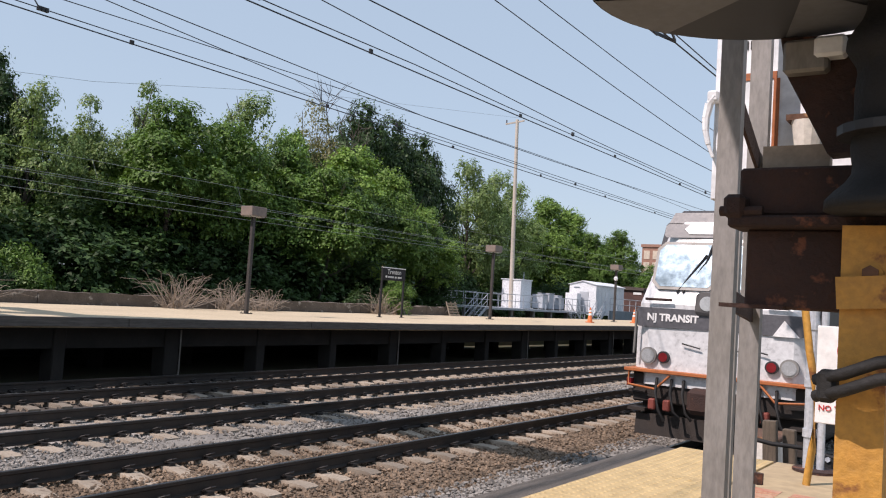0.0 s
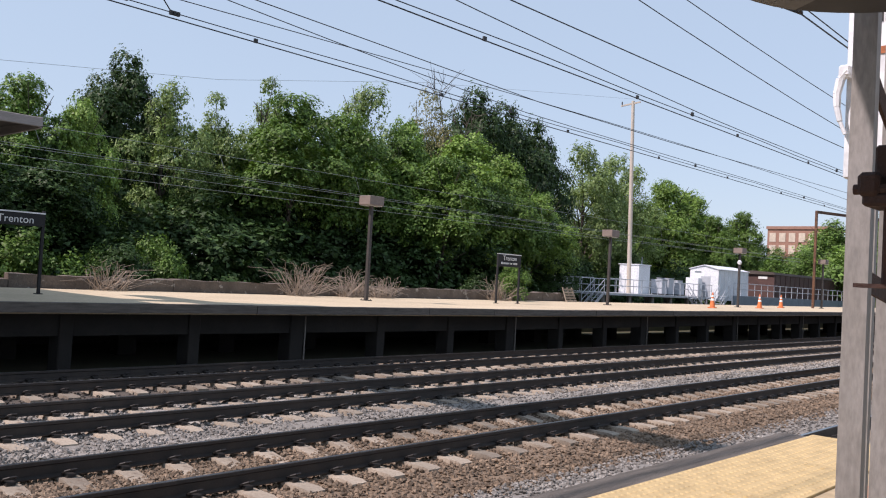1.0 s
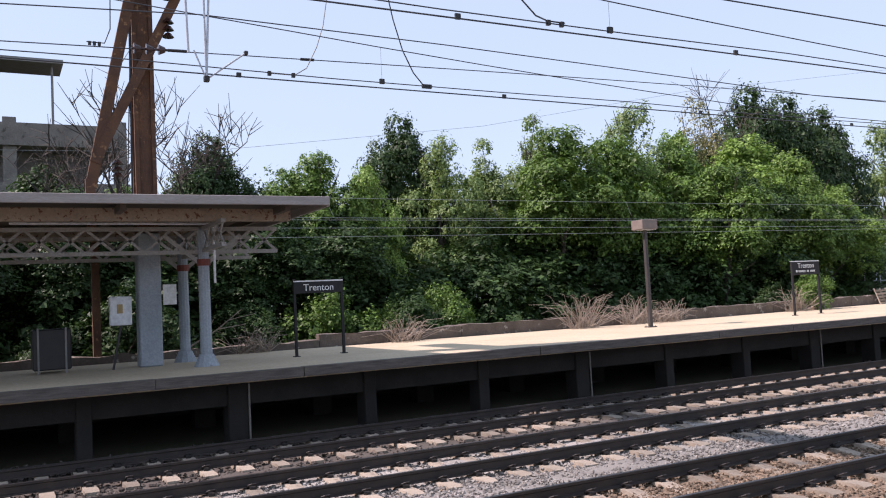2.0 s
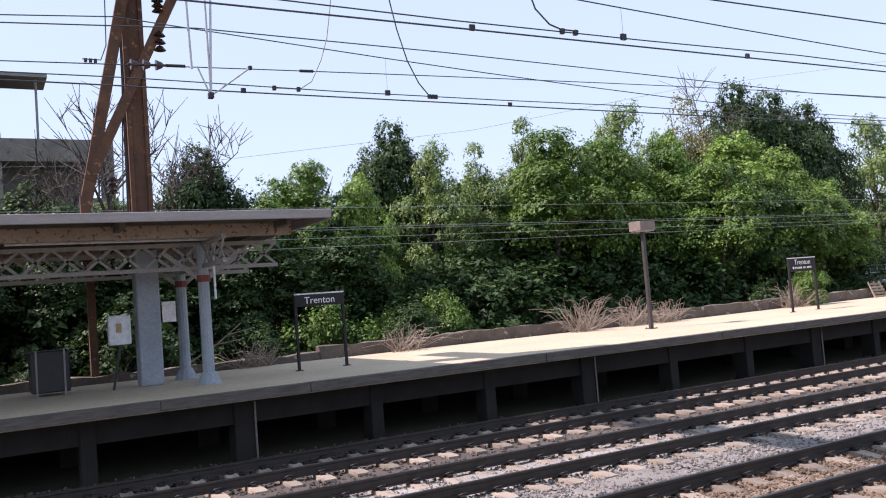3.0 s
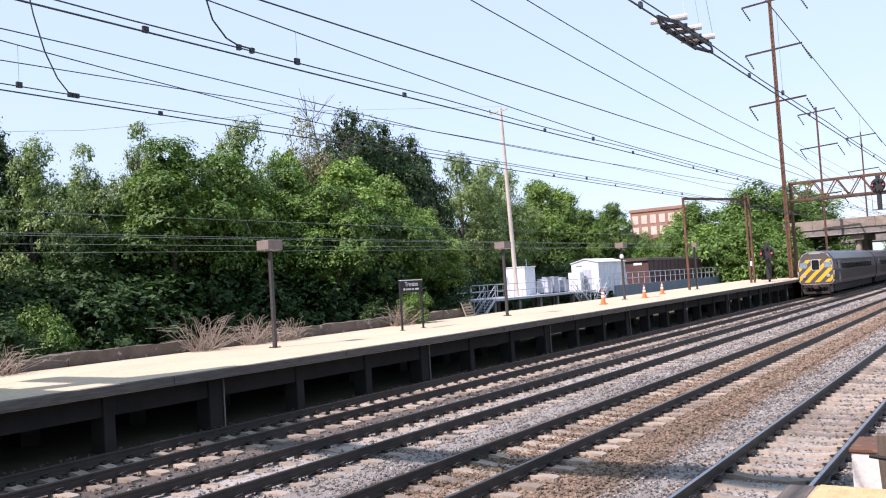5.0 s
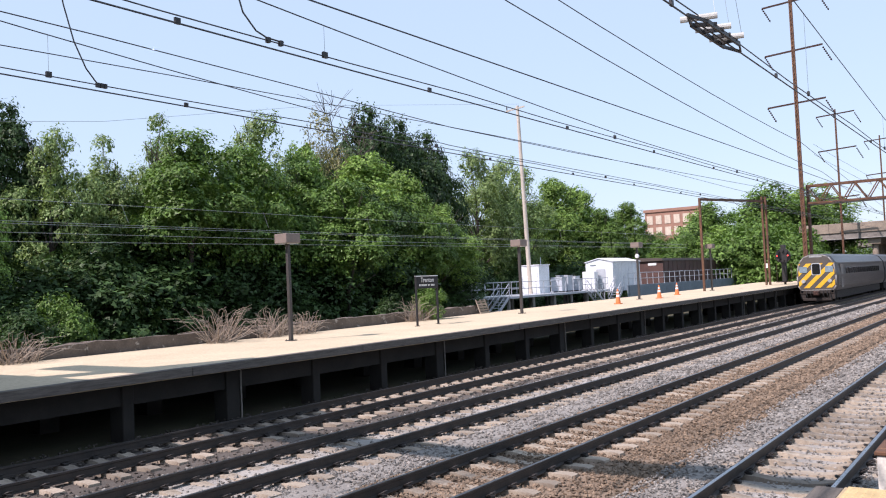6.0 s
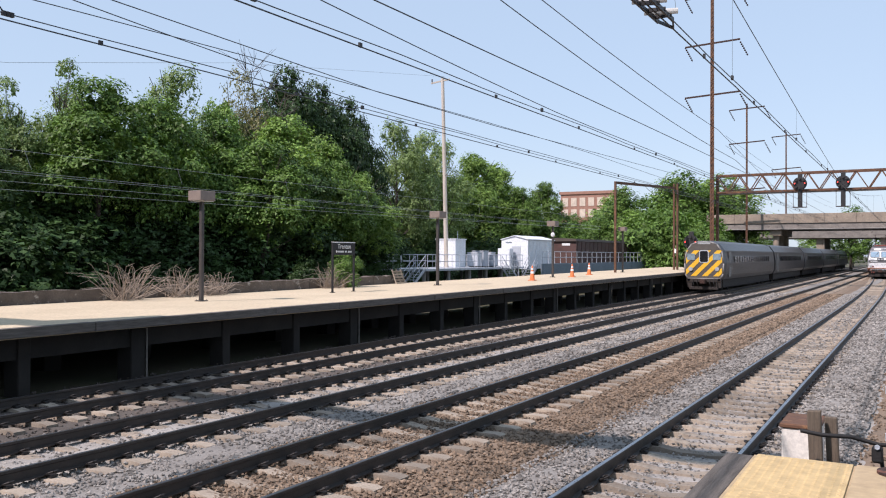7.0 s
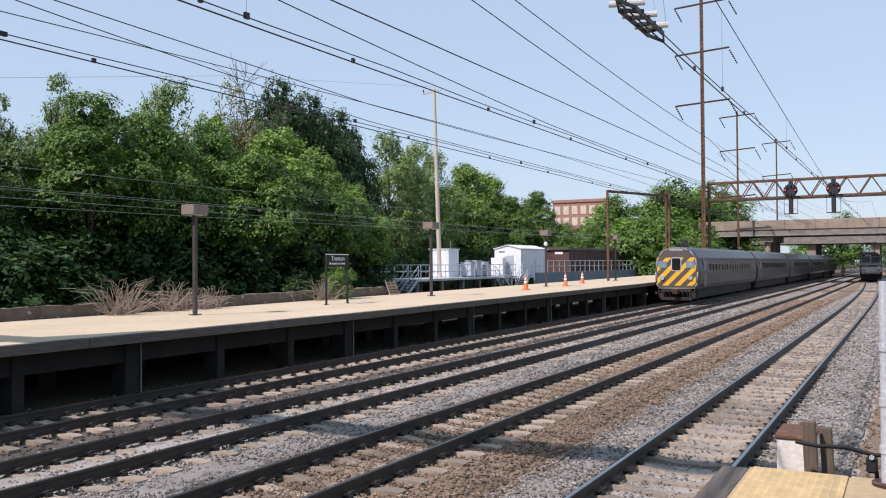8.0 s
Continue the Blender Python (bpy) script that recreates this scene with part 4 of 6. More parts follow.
# ---------- trees ----------
def crown_mesh(name, lobes, clumps, per, leaf, clump_r, material, seed):
    """Small leaves in flattened sprays over the shells of several lobes, with gaps between the sprays."""
    r = np.random.default_rng(seed)
    L0 = np.array(lobes)
    area = L0[:, 3] * (L0[:, 3] + L0[:, 4])
    L = L0[r.choice(len(lobes), clumps, p=area / area.sum())]
    d = r.normal(size=(clumps, 3))
    d[:, 2] = np.abs(d[:, 2]) * np.where(r.random(clumps) < 0.72, 1, -0.8)
    d /= np.linalg.norm(d, axis=1)[:, None]
    rad = 0.78 + 0.30 * r.random(clumps) + 0.28 * (r.random(clumps) > 0.9)
    cc = L[:, :3] + d * rad[:, None] * np.stack([L[:, 3], L[:, 3], L[:, 4]], 1)
    cs = clump_r * (0.5 + 0.9 * r.random(clumps))
    n = clumps * per
    k = np.repeat(np.arange(clumps), per)
    off = r.normal(size=(n, 3)) * np.array([0.6, 0.6, 0.36])
    off[:, 2] -= 0.25 * (off[:, 0] ** 2 + off[:, 1] ** 2)
    c = cc[k] + off * cs[k][:, None]
    size = leaf * (0.6 + 0.8 * r.random(n))
    nn = d[k] * 0.5 + off * 0.3 + r.normal(size=(n, 3)) * 0.33 + np.array([0, 0, 0.6])
    nn /= np.linalg.norm(nn, axis=1)[:, None]
    u = r.normal(size=(n, 3))
    u -= nn * (u * nn).sum(1)[:, None]
    u /= np.linalg.norm(u, axis=1)[:, None]
    w = np.cross(nn, u)
    s = size[:, None]
    v = np.stack([c - u * s, c + u * s * 0.35 + w * s * 0.62, c + u * s * 0.75 - w * s * 0.5], 1)
    me = bpy.data.meshes.new(name)
    me.from_pydata(v.reshape(-1, 3).tolist(), [], np.arange(3 * n).reshape(n, 3).tolist())
    me.materials.append(material)
    return me


def branch_bm(h, seed, spread, bare=False):
    r = random.Random(seed)
    bm = bm_new()
    p, rr = Vector((0, 0, -0.6)), 0.02 * h + 0.04
    top = []
    for k in range(5):
        q = p + Vector((r.uniform(-0.25, 0.25), r.uniform(-0.25, 0.25), h * (0.16 if not bare else 0.13)))
        rod(bm, p, q, rr, rr * 0.82, 7)
        p, rr = q, rr * 0.82
        if k >= 1:
            for _ in range(3):
                a = r.uniform(0, 6.28)
                e = p + Vector((math.cos(a) * spread * r.uniform(0.4, 0.9), math.sin(a) * spread * r.uniform(0.4, 0.9), h * r.uniform(0.10, 0.3)))
                rod(bm, p, e, rr * 0.55, rr * 0.2, 5)
                top.append((p, e, rr * 0.3))
    if bare:
        for p0, e, rr in list(top):
            for _ in range(7):
                b = p0.lerp(e, r.uniform(0.4, 1))
                t1 = b + Vector((r.uniform(-1, 1), r.uniform(-1, 1), r.uniform(0.3, 1.6))) * (h * 0.09)
                rod(bm, b, t1, rr * 0.5, 0.016, 4)
                for _ in range(4):
                    t2 = t1 + Vector((r.uniform(-1, 1), r.uniform(-1, 1), r.uniform(-0.2, 1.1))) * (h * 0.07)
                    rod(bm, t1.lerp(b, r.uniform(0, 0.6)), t2, 0.02, 0.010, 3)
    return bm


def tree_kind(seed, h, spread, material, clumps, per, leaf, label, low=0.12, lobes=11, clump_r=0.37, peak=0.72, core=True):
    """One tree to copy from: trunk, limbs and a crown of lobes that narrows towards its top."""
    r = random.Random(seed)
    t = thing("tree", label, "tree", 0, 0, -50, group="woodland trees")
    part("trunk", branch_bm(h * 0.9, seed, spread * 0.8), M_BARK, t)
    ls = []
    for k in range(lobes):
        f = k / (lobes - 1)
        z = h * (low + 0.12 + (0.76 - low) * f)
        ring = spread * (0.72 if f < 0.5 else 0.72 * (1 - f) / 0.5 + 0.06)
        a = k * 2.4 + r.uniform(-0.5, 0.5)
        s = spread * r.uniform(0.30, 0.52) * (1.0 if f < 0.7 else peak)
        ls.append((math.cos(a) * ring, math.sin(a) * ring, z + r.uniform(-0.3, 0.3), s, s * r.uniform(0.65, 0.95)))
    if core:
        ls.append((0, 0, h * 0.52, spread * 0.55, h * 0.28))
    link("crown", crown_mesh("crown", ls, clumps, per, leaf, clump_r, material, seed), None, t)
    return t


KINDS = [
    tree_kind(11, 10.0, 3.3, M_LEAF[0], 900, 36, 0.115, "leafy green deciduous tree in full summer crown", low=0.3, lobes=15),
    tree_kind(12, 10.0, 3.1, M_LEAF[1], 850, 36, 0.11, "light green deciduous tree with rounded lobed crown", low=0.14, lobes=14),
    tree_kind(13, 10.0, 3.5, M_LEAF[2], 820, 38, 0.12, "dark green broad deciduous tree with layered boughs", low=0.2, lobes=13, clump_r=0.42),
    tree_kind(14, 10.0, 2.6, M_LEAF[3], 330, 22, 0.09, "thin olive tree, partly bare, with sparse leaves", lobes=12, clump_r=0.36, core=False),
    tree_kind(15, 10.0, 2.0, M_LEAF[4], 440, 30, 0.095, "slender pale green tree with feathery top", lobes=13, clump_r=0.34, peak=0.55),
    tree_kind(18, 10.0, 2.9, M_LEAF[4], 540, 34, 0.10, "pale green tree with loose airy crown", low=0.15, lobes=15, clump_r=0.38, core=False),
]
FARKINDS = [
    tree_kind(21, 10.0, 3.3, M_LEAF[0], 420, 26, 0.15, "distant leafy green tree beside the line", low=0.1, lobes=15, clump_r=0.55),
    tree_kind(22, 10.0, 3.3, M_LEAF[1], 420, 26, 0.15, "distant light green tree beside the line", low=0.1, lobes=14, clump_r=0.55),
]
BUSH = tree_kind(16, 3.2, 2.2, M_LEAF[0], 240, 34, 0.10, "dense low green shrub at the wood's edge", low=-0.15)
# its dark leaf colour carries part of the shade beneath the trees
BUSHD = tree_kind(17, 3.2, 2.4, M_LEAF[2], 240, 34, 0.105, "dark green shrub at the wood's edge, deepened for understorey shade", low=-0.15)
IVY = tree_kind(19, 3.2, 2.3, M_LEAF[0], 160, 24, 0.13, "rank green creeper growing over the bank", low=-0.15)
for k in (BUSH, BUSHD, IVY):
    k.name = "shrub"
    k["category"], k["group"] = "shrub", "woodland shrubs"


def plant(kind, x, y, h, base=10.0, wide=1.0, rz=None):
    s = h / base
    z = ground_z(x, y) - 0.05
    m = pose(x, y, z, 0, 0, rng.uniform(0, 360) if rz is None else rz)
    ob = copy_thing(kind, m)
    ob.scale = (s * wide, s * wide, s)
    return ob


def crown_to(kind, x, y, top, half, spread):
    """Plants a tree whose crown tops out at a height and is half as wide as given."""
    h = (top - ground_z(x, y)) / 0.915
    plant(kind, x, y, h, wide=max(0.55, half / (spread * h / 10)))


# the trees that stand out of the wood: x, y, height of the top, kind, half width
WOOD = (
    (-26, 8.7, 9.4, 2, 2.0), (-24, 12.4, 8.5, 0, 1.9), (-23.5, 14.4, 8.2, 1, 1.3), (-28, 18.4, 11.1, 2, 2.2), (-25.5, 19.2, 9.9, 5, 1.7),
    (-26.5, 22.1, 10.3, 4, 1.25), (-27, 25.4, 11.8, 4, 1.35), (-24.5, 25.2, 10.2, 0, 3.0), (-24.6, 28.6, 9.9, 0, 2.6), (-27, 31.9, 12.5, 5, 2.5), (-26.5, 34.6, 11.2, 1, 2.0),
    (-29, 38.9, 13.9, 3, 2.1), (-34, 49.5, 16.1, 2, 2.9), (-34, 53.2, 15.7, 2, 2.9), (-34, 57.0, 15.0, 2, 2.8), (-24.8, 38.3, 10.7, 1, 3.1), (-25.4, 33.6, 9.6, 0, 2.7), (-25.8, 43.2, 10.2, 1, 2.6),
    (-35, 66.5, 14.9, 5, 3.5), (-35, 71.0, 14.6, 5, 3.2), (-35.5, 75.5, 14.2, 5, 3.2), (-37, 86.0, 14.2, 1, 4.3), (-37, 92.0, 13.6, 1, 4.0), (-32, 94.5, 11.1, 0, 2.8), (-33, 89.0, 10.2, 0, 2.8),
)
SPREAD = (3.3, 3.1, 3.5, 2.6, 2.0, 2.9)


def clear_x(x, y, r):
    """Keeps the view to the equipment yard free of trees."""
    lim = 7.27 - 0.645 * (y + 0.5) - r
    return min(x, lim) if 36 < y < 64 and x > -29.5 else x


for x, y, top, k, half in WOOD:
    crown_to(KINDS[k], clear_x(x, y, 2.8), y, top, half, SPREAD[k])
# the lower trees between and behind them
for i in range(20):
    y = -13 + i * 3.3 + rng.uniform(-0.5, 0.5)
    k = (2, 0, 1, 2, 0)[i % 5]
    if 15 < y < 33:
        continue
    crown_to(KINDS[2 if y < 15 else k], clear_x(-22.9 + rng.uniform(-0.8, 0.8), y, 2.6), y, rng.uniform(6.0, 7.6) + (0.8 if y > 20 else 0), rng.uniform(2.0, 2.6), SPREAD[k])
for i in range(16):
    y = -12 + i * 3.7 + rng.uniform(-0.6, 0.6)
    crown_to(KINDS[(2, 0)[i % 2]], -30 - 2.2 * (i % 2), y, rng.uniform(7.8, 8.6) + max(0.0, min(2.6, (y - 22) * 0.12)), 2.9, 3.4)
for i in range(30):
    y = -12 + i * 2.0 + rng.uniform(-0.5, 0.5)
    x = clear_x(-25.0 + rng.uniform(-1.5, 1.5), y, 2.4)
    plant(BUSHD, x, y, rng.uniform(3.2, 4.8), base=3.2, wide=1.1)
for i in range(16):
    y = -11 + i * 3.1 + rng.uniform(-0.8, 0.8)
    if 17 < y < 33:
        continue
    plant(BUSH if i % 3 == 1 and y > 9 else BUSHD, clear_x(-19.4 + rng.uniform(-0.8, 0.4), y, 2.0), y, rng.uniform(1.3, 2.8), base=3.2, wide=0.9)
for y, h in ((14.0, 2.0), (16.0, 2.6)):
    plant(BUSH, -20.2, y, h, base=3.2, wide=0.7)
# thicket behind the equipment yard
for i in range(11):
    plant(BUSHD, -32.5 - (i % 3), 55 + i * 4.2, rng.uniform(3.6, 4.8), base=3.2, wide=1.15)
    crown_to(KINDS[(2, 0)[i % 2]], -40 - (i % 2), 60 + i * 4.4, rng.uniform(8.2, 9.6), 3.2, 3.4)
FAR = ((-38, 130, 8), (-33, 121, 8.5), (-28, 136, 15), (-24, 143, 15.5), (-20, 138, 13.5), (-22, 118, 9), (-18, 112, 7), (-21, 106, 7), (-24, 119, 9), (-27, 114, 9), (-31, 112, 8), (-36, 115, 7.5), (-40, 120, 8), (-45, 124, 9), (-22, 124, 8),
       (-28, 150, 15), (-50, 150, 9), (-60, 160, 9), (-70, 180, 10), (-85, 200, 10), (-5, 200, 14), (12, 215, 13), (26, 205, 14), (-25, 133.6, 16.0), (-22, 151.4, 17.4), (-30, 119, 12.6), (-30, 250, 10), (-18, 255, 10), (-8, 250, 9), (2, 258, 10), (20, 250, 10), (-42, 131, 9.4), (-42, 142, 10.2), (-38, 141, 13.4))
for i, (x, y, h) in enumerate(FAR):
    plant(FARKINDS[(1, 0, 0)[i % 3]], x, y, h, wide=1.25)
for i in range(20):
    plant(IVY, -16.5 - 1.9 * (i % 5), 106 + 3.1 * (i // 5) + (i % 2), 6.0 + (i % 3), base=3.2, wide=0.8)
pshrub = plant(BUSH, -15.75, 31.6, 1.5, base=3.2, wide=0.7)
pshrub.location.z = plat_z(31) + 0.3
for k in KINDS + FARKINDS + [BUSH, BUSHD, IVY]:
    for ob in list(k.children) + [k]:
        bpy.data.objects.remove(ob)


def bare_tree(x, y, h, seed):
    t = thing("bare_tree", "leafless dead tree with fine grey twigs", "tree", x, y, ground_z(x, y), group="bare trees")
    part("trunk", branch_bm(h, seed, h * 0.3, True), M_BARK, t)


bare_tree(-24.5, 5.6, 10.6, 31)
bare_tree(-26, 3.6, 9.6, 32)
bare_tree(-25, 7.9, 10.2, 33)
bare_tree(-30.0, 42.0, 14.0, 34)


def dry_bush(x, y, z, s, seed):
    r = random.Random(seed)
    t = thing("dry_bush", "dry leafless tangle of pale twigs by the wall", "shrub", x, y, z, group="dry bushes")
    bm = bm_new()
    for _ in range(90):
        a, e = r.uniform(0, 6.28), r.uniform(0.35, 1.45)
        p = Vector((r.uniform(-0.25, 0.25), r.uniform(-0.5, 0.5), 0))
        d = Vector((math.cos(a) * math.cos(e), math.sin(a) * math.cos(e) * 1.3, math.sin(e)))
        q = p + d * s * r.uniform(0.5, 1.0)
        w = q + (d + Vector((r.uniform(-0.5, 0.5), r.uniform(-0.5, 0.5), -0.7))) * s * r.uniform(0.15, 0.5)
        rod(bm, p, q, 0.010, 0.007, 3)
        rod(bm, q, w, 0.007, 0.004, 3)
    part("twig_tangle", bm, M_TWIG, t)


for x, y, s, k in ((-15.5, 19.2, 1.35, 1), (-15.6, 21.6, 1.1, 2), (-15.6, 23.2, 0.9, 3), (-15.8, 12.2, 0.9, 4), (-15.6, 30.4, 1.1, 5), (-15.9, 7.4, 0.8, 6)):
    dry_bush(x, y, plat_z(y), s, k)
db = thing("dead_branch", "pale dead branch leaning over the wall", "branch", -16.0, 5.6, PZ + 0.3)
bm = bm_new()
for a, b, r in (((0, 0, 0), (0, 0.8, 0.45), 0.03), ((0, 0.8, 0.45), (0.1, 1.5, 1.0), 0.022), ((0, 0.8, 0.45), (0, 1.6, 0.55), 0.018), ((0, 0.4, 0.22), (0, 0.7, 0.75), 0.016), ((0.1, 1.1, 0.7), (0.1, 1.9, 0.85), 0.014)):
    rod(bm, a, b, r, r * 0.6, 5)
part("twig_tangle", bm, M_TWIG, db)

# ---------- trains ----------


def loft(bm, rings):
    vs = [[bm.verts.new(p) for p in r] for r in rings]
    n = len(vs[0])
    for a, b in zip(vs, vs[1:]):
        for k in range(n):
            bm.faces.new((a[k], a[(k + 1) % n], b[(k + 1) % n], b[k]))
    bm.faces.new(vs[0][::-1])
    bm.faces.new(vs[-1])
    bmesh.ops.recalc_face_normals(bm, faces=bm.faces)
    return bm


def clip_poly(poly, inside, cross):
    out = []
    for i, p in enumerate(poly):
        q = poly[(i + 1) % len(poly)]
        if inside(p):
            out.append(p)
        if inside(p) != inside(q):
            out.append(cross(p, q))
    return out


def clip_rect(poly, x0, x1, z0, z1):
    for ax, lim, sg in ((0, x0, 1), (0, x1, -1), (1, z0, 1), (1, z1, -1)):
        def inside(p):
            return (p[ax] - lim) * sg >= 0

        def cross(p, q):
            f = (lim - p[ax]) / (q[ax] - p[ax])
            return (p[0] + f * (q[0] - p[0]), p[1] + f * (q[1] - p[1]))
        if poly:
            poly = clip_poly(poly, inside, cross)
    return poly


def plate(outline, y, thick, rake=None):
    """A thin plate of an x, z outline whose front lies at y; rake: the face's y at height z."""
    bm = bm_new()
    f = rake or (lambda z: y)
    a = [bm.verts.new((x, f(z) - thick, z)) for x, z in outline]
    b = [bm.verts.new((x, f(z), z)) for x, z in outline]
    n = len(outline)
    bm.faces.new(a)
    for i in range(n):
        bm.faces.new((a[i], b[i], b[(i + 1) % n], a[(i + 1) % n]))
    bmesh.ops.recalc_face_normals(bm, faces=bm.faces)
    return bm


def rect(x0, x1, z0, z1, c=0.05):
    return [(x0 + c, z0), (x1 - c, z0), (x1, z0 + c), (x1, z1 - c), (x1 - c, z1), (x0 + c, z1), (x0, z1 - c), (x0, z0 + c)]


def bogie(parent, y):
    b = part("bogie", boxed(-1.1, 1.1, y - 1.6, y + 1.6, 0.35, 0.75), M_UNDER, parent)
    for yy in (y - 1.15, y + 1.15):
        for s in (-1, 1):
            part("wheel", rod(bm_new(), (s * 0.68, yy, 0.47), (s * 0.82, yy, 0.47), 0.465, seg=20), M_UNDER, b)


def locomotive():
    t = thing("electric_locomotive", "silver grey electric locomotive with dark band and orange sill", "locomotive", 4.37, 14.2, 0)

    def rake(z):
        return 0.02 if z < 2.35 else 0.02 + (z - 2.35) * 0.36

    def half(z):
        return 1.46 if z < 2.2 else 1.46 - (z - 2.2) * 0.24

    rows = (1.0, 1.3, 1.85, 2.35, 2.9, 3.45, 3.78)
    bm = bm_new()
    prev = None
    grid = []
    for z in rows:
        h, y = half(z), rake(z)
        grid.append([bm.verts.new(p) for p in ((-h, y + 0.55, z), (-h + 0.05, y + 0.16, z), (-h + 0.3, y, z), (0, y - 0.02, z), (h - 0.3, y, z), (h - 0.05, y + 0.16, z), (h, y + 0.55, z))])
    for a, b in zip(grid, grid[1:]):
        for k in range(6):
            bm.faces.new((a[k], a[k + 1], b[k + 1], b[k]))
    bmesh.ops.recalc_face_normals(bm, faces=bm.faces)
    nose = part("nose", bm, M_LOCOWHITE, t, "silver grey painted cab front")
    part("roof_nose", loft(bm_new(), [[(-1.08, 0.55, 3.76), (1.08, 0.55, 3.76), (1.0, 0.62, 3.95), (-1.0, 0.62, 3.95)], [(-1.1, 3.0, 3.76), (1.1, 3.0, 3.76), (0.95, 3.0, 4.1), (-0.95, 3.0, 4.1)]]), M_LOCOGREY, t, "dark grey cab roof")
    part("roof_patch", plate(rect(-0.75, 0.1, 3.56, 3.74, 0.08), 0, 0.03, lambda z: rake(z) - 0.03), M_WHITE, nose, "patch of worn white paint")
    part("body", prism(bm_new(), [(-1.46, 0.95), (1.46, 0.95), (1.46, 2.6), (1.2, 3.75), (0.9, 4.0), (-0.9, 4.0), (-1.2, 3.75), (-1.46, 2.6)], 0.75, 19.5), M_LOCOGREY, t, "dark grey body side")
    for s in (-1, 1):
        part("corner_panel", boxed(s * 1.464 - 0.003, s * 1.464 + 0.003, 0.5, 2.2, 1.0, 2.6), M_BLACK, t)
    band = lambda z: rake(z) - 0.022
    part("number_band", plate(rect(-1.1, 1.1, 3.5, 3.74, 0.04), 0, 0.02, band), M_LOCOGREY, nose, "dark grey roof edge")
    part("grey_band", plate(rect(-1.36, 1.36, 1.96, 2.28, 0.04), 0, 0.015, band), M_LOCOGREY, nose, "dark grey band with lettering")
    for s in (-1, 1):
        part("window_seal", plate(rect(s * 0.62 - 0.55, s * 0.62 + 0.55, 2.60, 3.42, 0.12), 0, 0.03, band), M_GALVD, nose)
        w = part("windscreen", plate(rect(s * 0.62 - 0.5, s * 0.62 + 0.5, 2.65, 3.37, 0.1), 0, 0.036, band), M_GLASS, nose, "windscreen with the sky's reflection in its blue colour")
        bm = bm_new()
        rod(bm, (s * 0.62 - 0.1, 0.06, 2.55), (s * 0.62 + 0.32, 0.25, 3.2), 0.02, seg=5)
        rod(bm, (s * 0.62 + 0.0, 0.06, 2.55), (s * 0.62 + 0.36, 0.25, 3.15), 0.014, seg=5)
        rod(bm, (s * 0.62 + 0.30, 0.22, 2.98), (s * 0.62 + 0.4, 0.28, 3.36), 0.022, seg=5)
        part("wiper", bm, M_BLACK, nose)
        part("grab_rail", rod(bm_new(), (s * 0.75, -0.06, 2.42), (s * 1.2, -0.06, 2.42), 0.022, seg=6), M_RUSTDARK, nose)
        part("grab_rail", rod(bm_new(), (s * 1.38, -0.02, 1.5), (s * 1.36, -0.02, 2.2), 0.022, seg=6), M_GALVD, nose)
        l = part("headlamp_ring", rod(bm_new(), (s * 1.12, -0.05, 1.48), (s * 1.12, 0.03, 1.48), 0.14, seg=20), M_GALVD, nose)
        part("headlamp", rod(bm_new(), (s * 1.12, -0.06, 1.48), (s * 1.12, -0.04, 1.48), 0.11, seg=20), M_LENSCLR, l)
        l = part("marker_ring", rod(bm_new(), (s * 0.86, -0.05, 1.47), (s * 0.86, 0.03, 1.47), 0.10, seg=16), M_BLACK, nose)
        part("marker_lamp", rod(bm_new(), (s * 0.86, -0.06, 1.47), (s * 0.86, -0.04, 1.47), 0.075, seg=16), M_REDLENS, l)
    hb = part("headlamp_box", plate(rect(-0.37, 0.37, 2.2, 2.58, 0.06), 0, 0.05, band), M_BLACK, nose)
    for s in (-1, 1):
        part("headlamp", rod(bm_new(), (s * 0.17, -0.06, 2.39), (s * 0.17, 0.0, 2.39), 0.12, seg=18), M_LENSCLR, hb)
    part("sill", boxed(-1.5, 1.5, -0.12, 0.5, 1.2, 1.26, bevel=0.01), M_ORANGE, t, "orange step sill")
    word("lettering", "NJ TRANSIT", 0.165, M_WHITE, nose, pose(-0.74, rake(2.1) - 0.045, 2.12, 90, 0, 0), bold=0.006)
    part("arrow_stripe", plate([(0.85, 1.95), (1.25, 1.95), (1.02, 2.2)], 0, 0.03, band), M_WHITE, nose)
    for x in (-0.55, 0.1, 0.5):
        part("latch_handle", rod(bm_new(), (x, -0.05, 1.72), (x + 0.3, -0.05, 1.66), 0.012, seg=5), M_BLACK, nose)
    for s in (-1, 1):
        link("step_rail", tube([(s * 1.42, -0.08, 1.2), (s * 1.42, -0.1, 0.98), (s * 0.95, -0.1, 0.94), (s * 0.72, -0.08, 1.18)], 0.022), M_ORANGE, t)
        part("foot_steps", boxed(s * 1.3 - 0.15, s * 1.3 + 0.15, 0.0, 0.3, 0.55, 0.6), M_UNDER, t)
        part("foot_steps", boxed(s * 1.3 - 0.15, s * 1.3 + 0.15, 0.0, 0.3, 0.85, 0.9), M_UNDER, t)
        part("tail_marker", boxed(s * 1.43 - 0.05, s * 1.43 + 0.05, -0.02, 0.05, 0.95, 1.08), M_REDLENS, t)
    part("underframe", boxed(-1.3, 1.3, 0.3, 18.8, 0.3, 1.0), M_UNDER, t, "grimy black underframe")
    part("buffer_beam", boxed(-1.4, 1.4, 0.05, 0.3, 0.7, 1.2, bevel=0.03), M_UNDER, t)
    c = part("coupler", boxed(-0.18, 0.18, -0.35, 0.3, 0.72, 1.02, bevel=0.04), M_RUSTDARK, t, "rusty coupler")
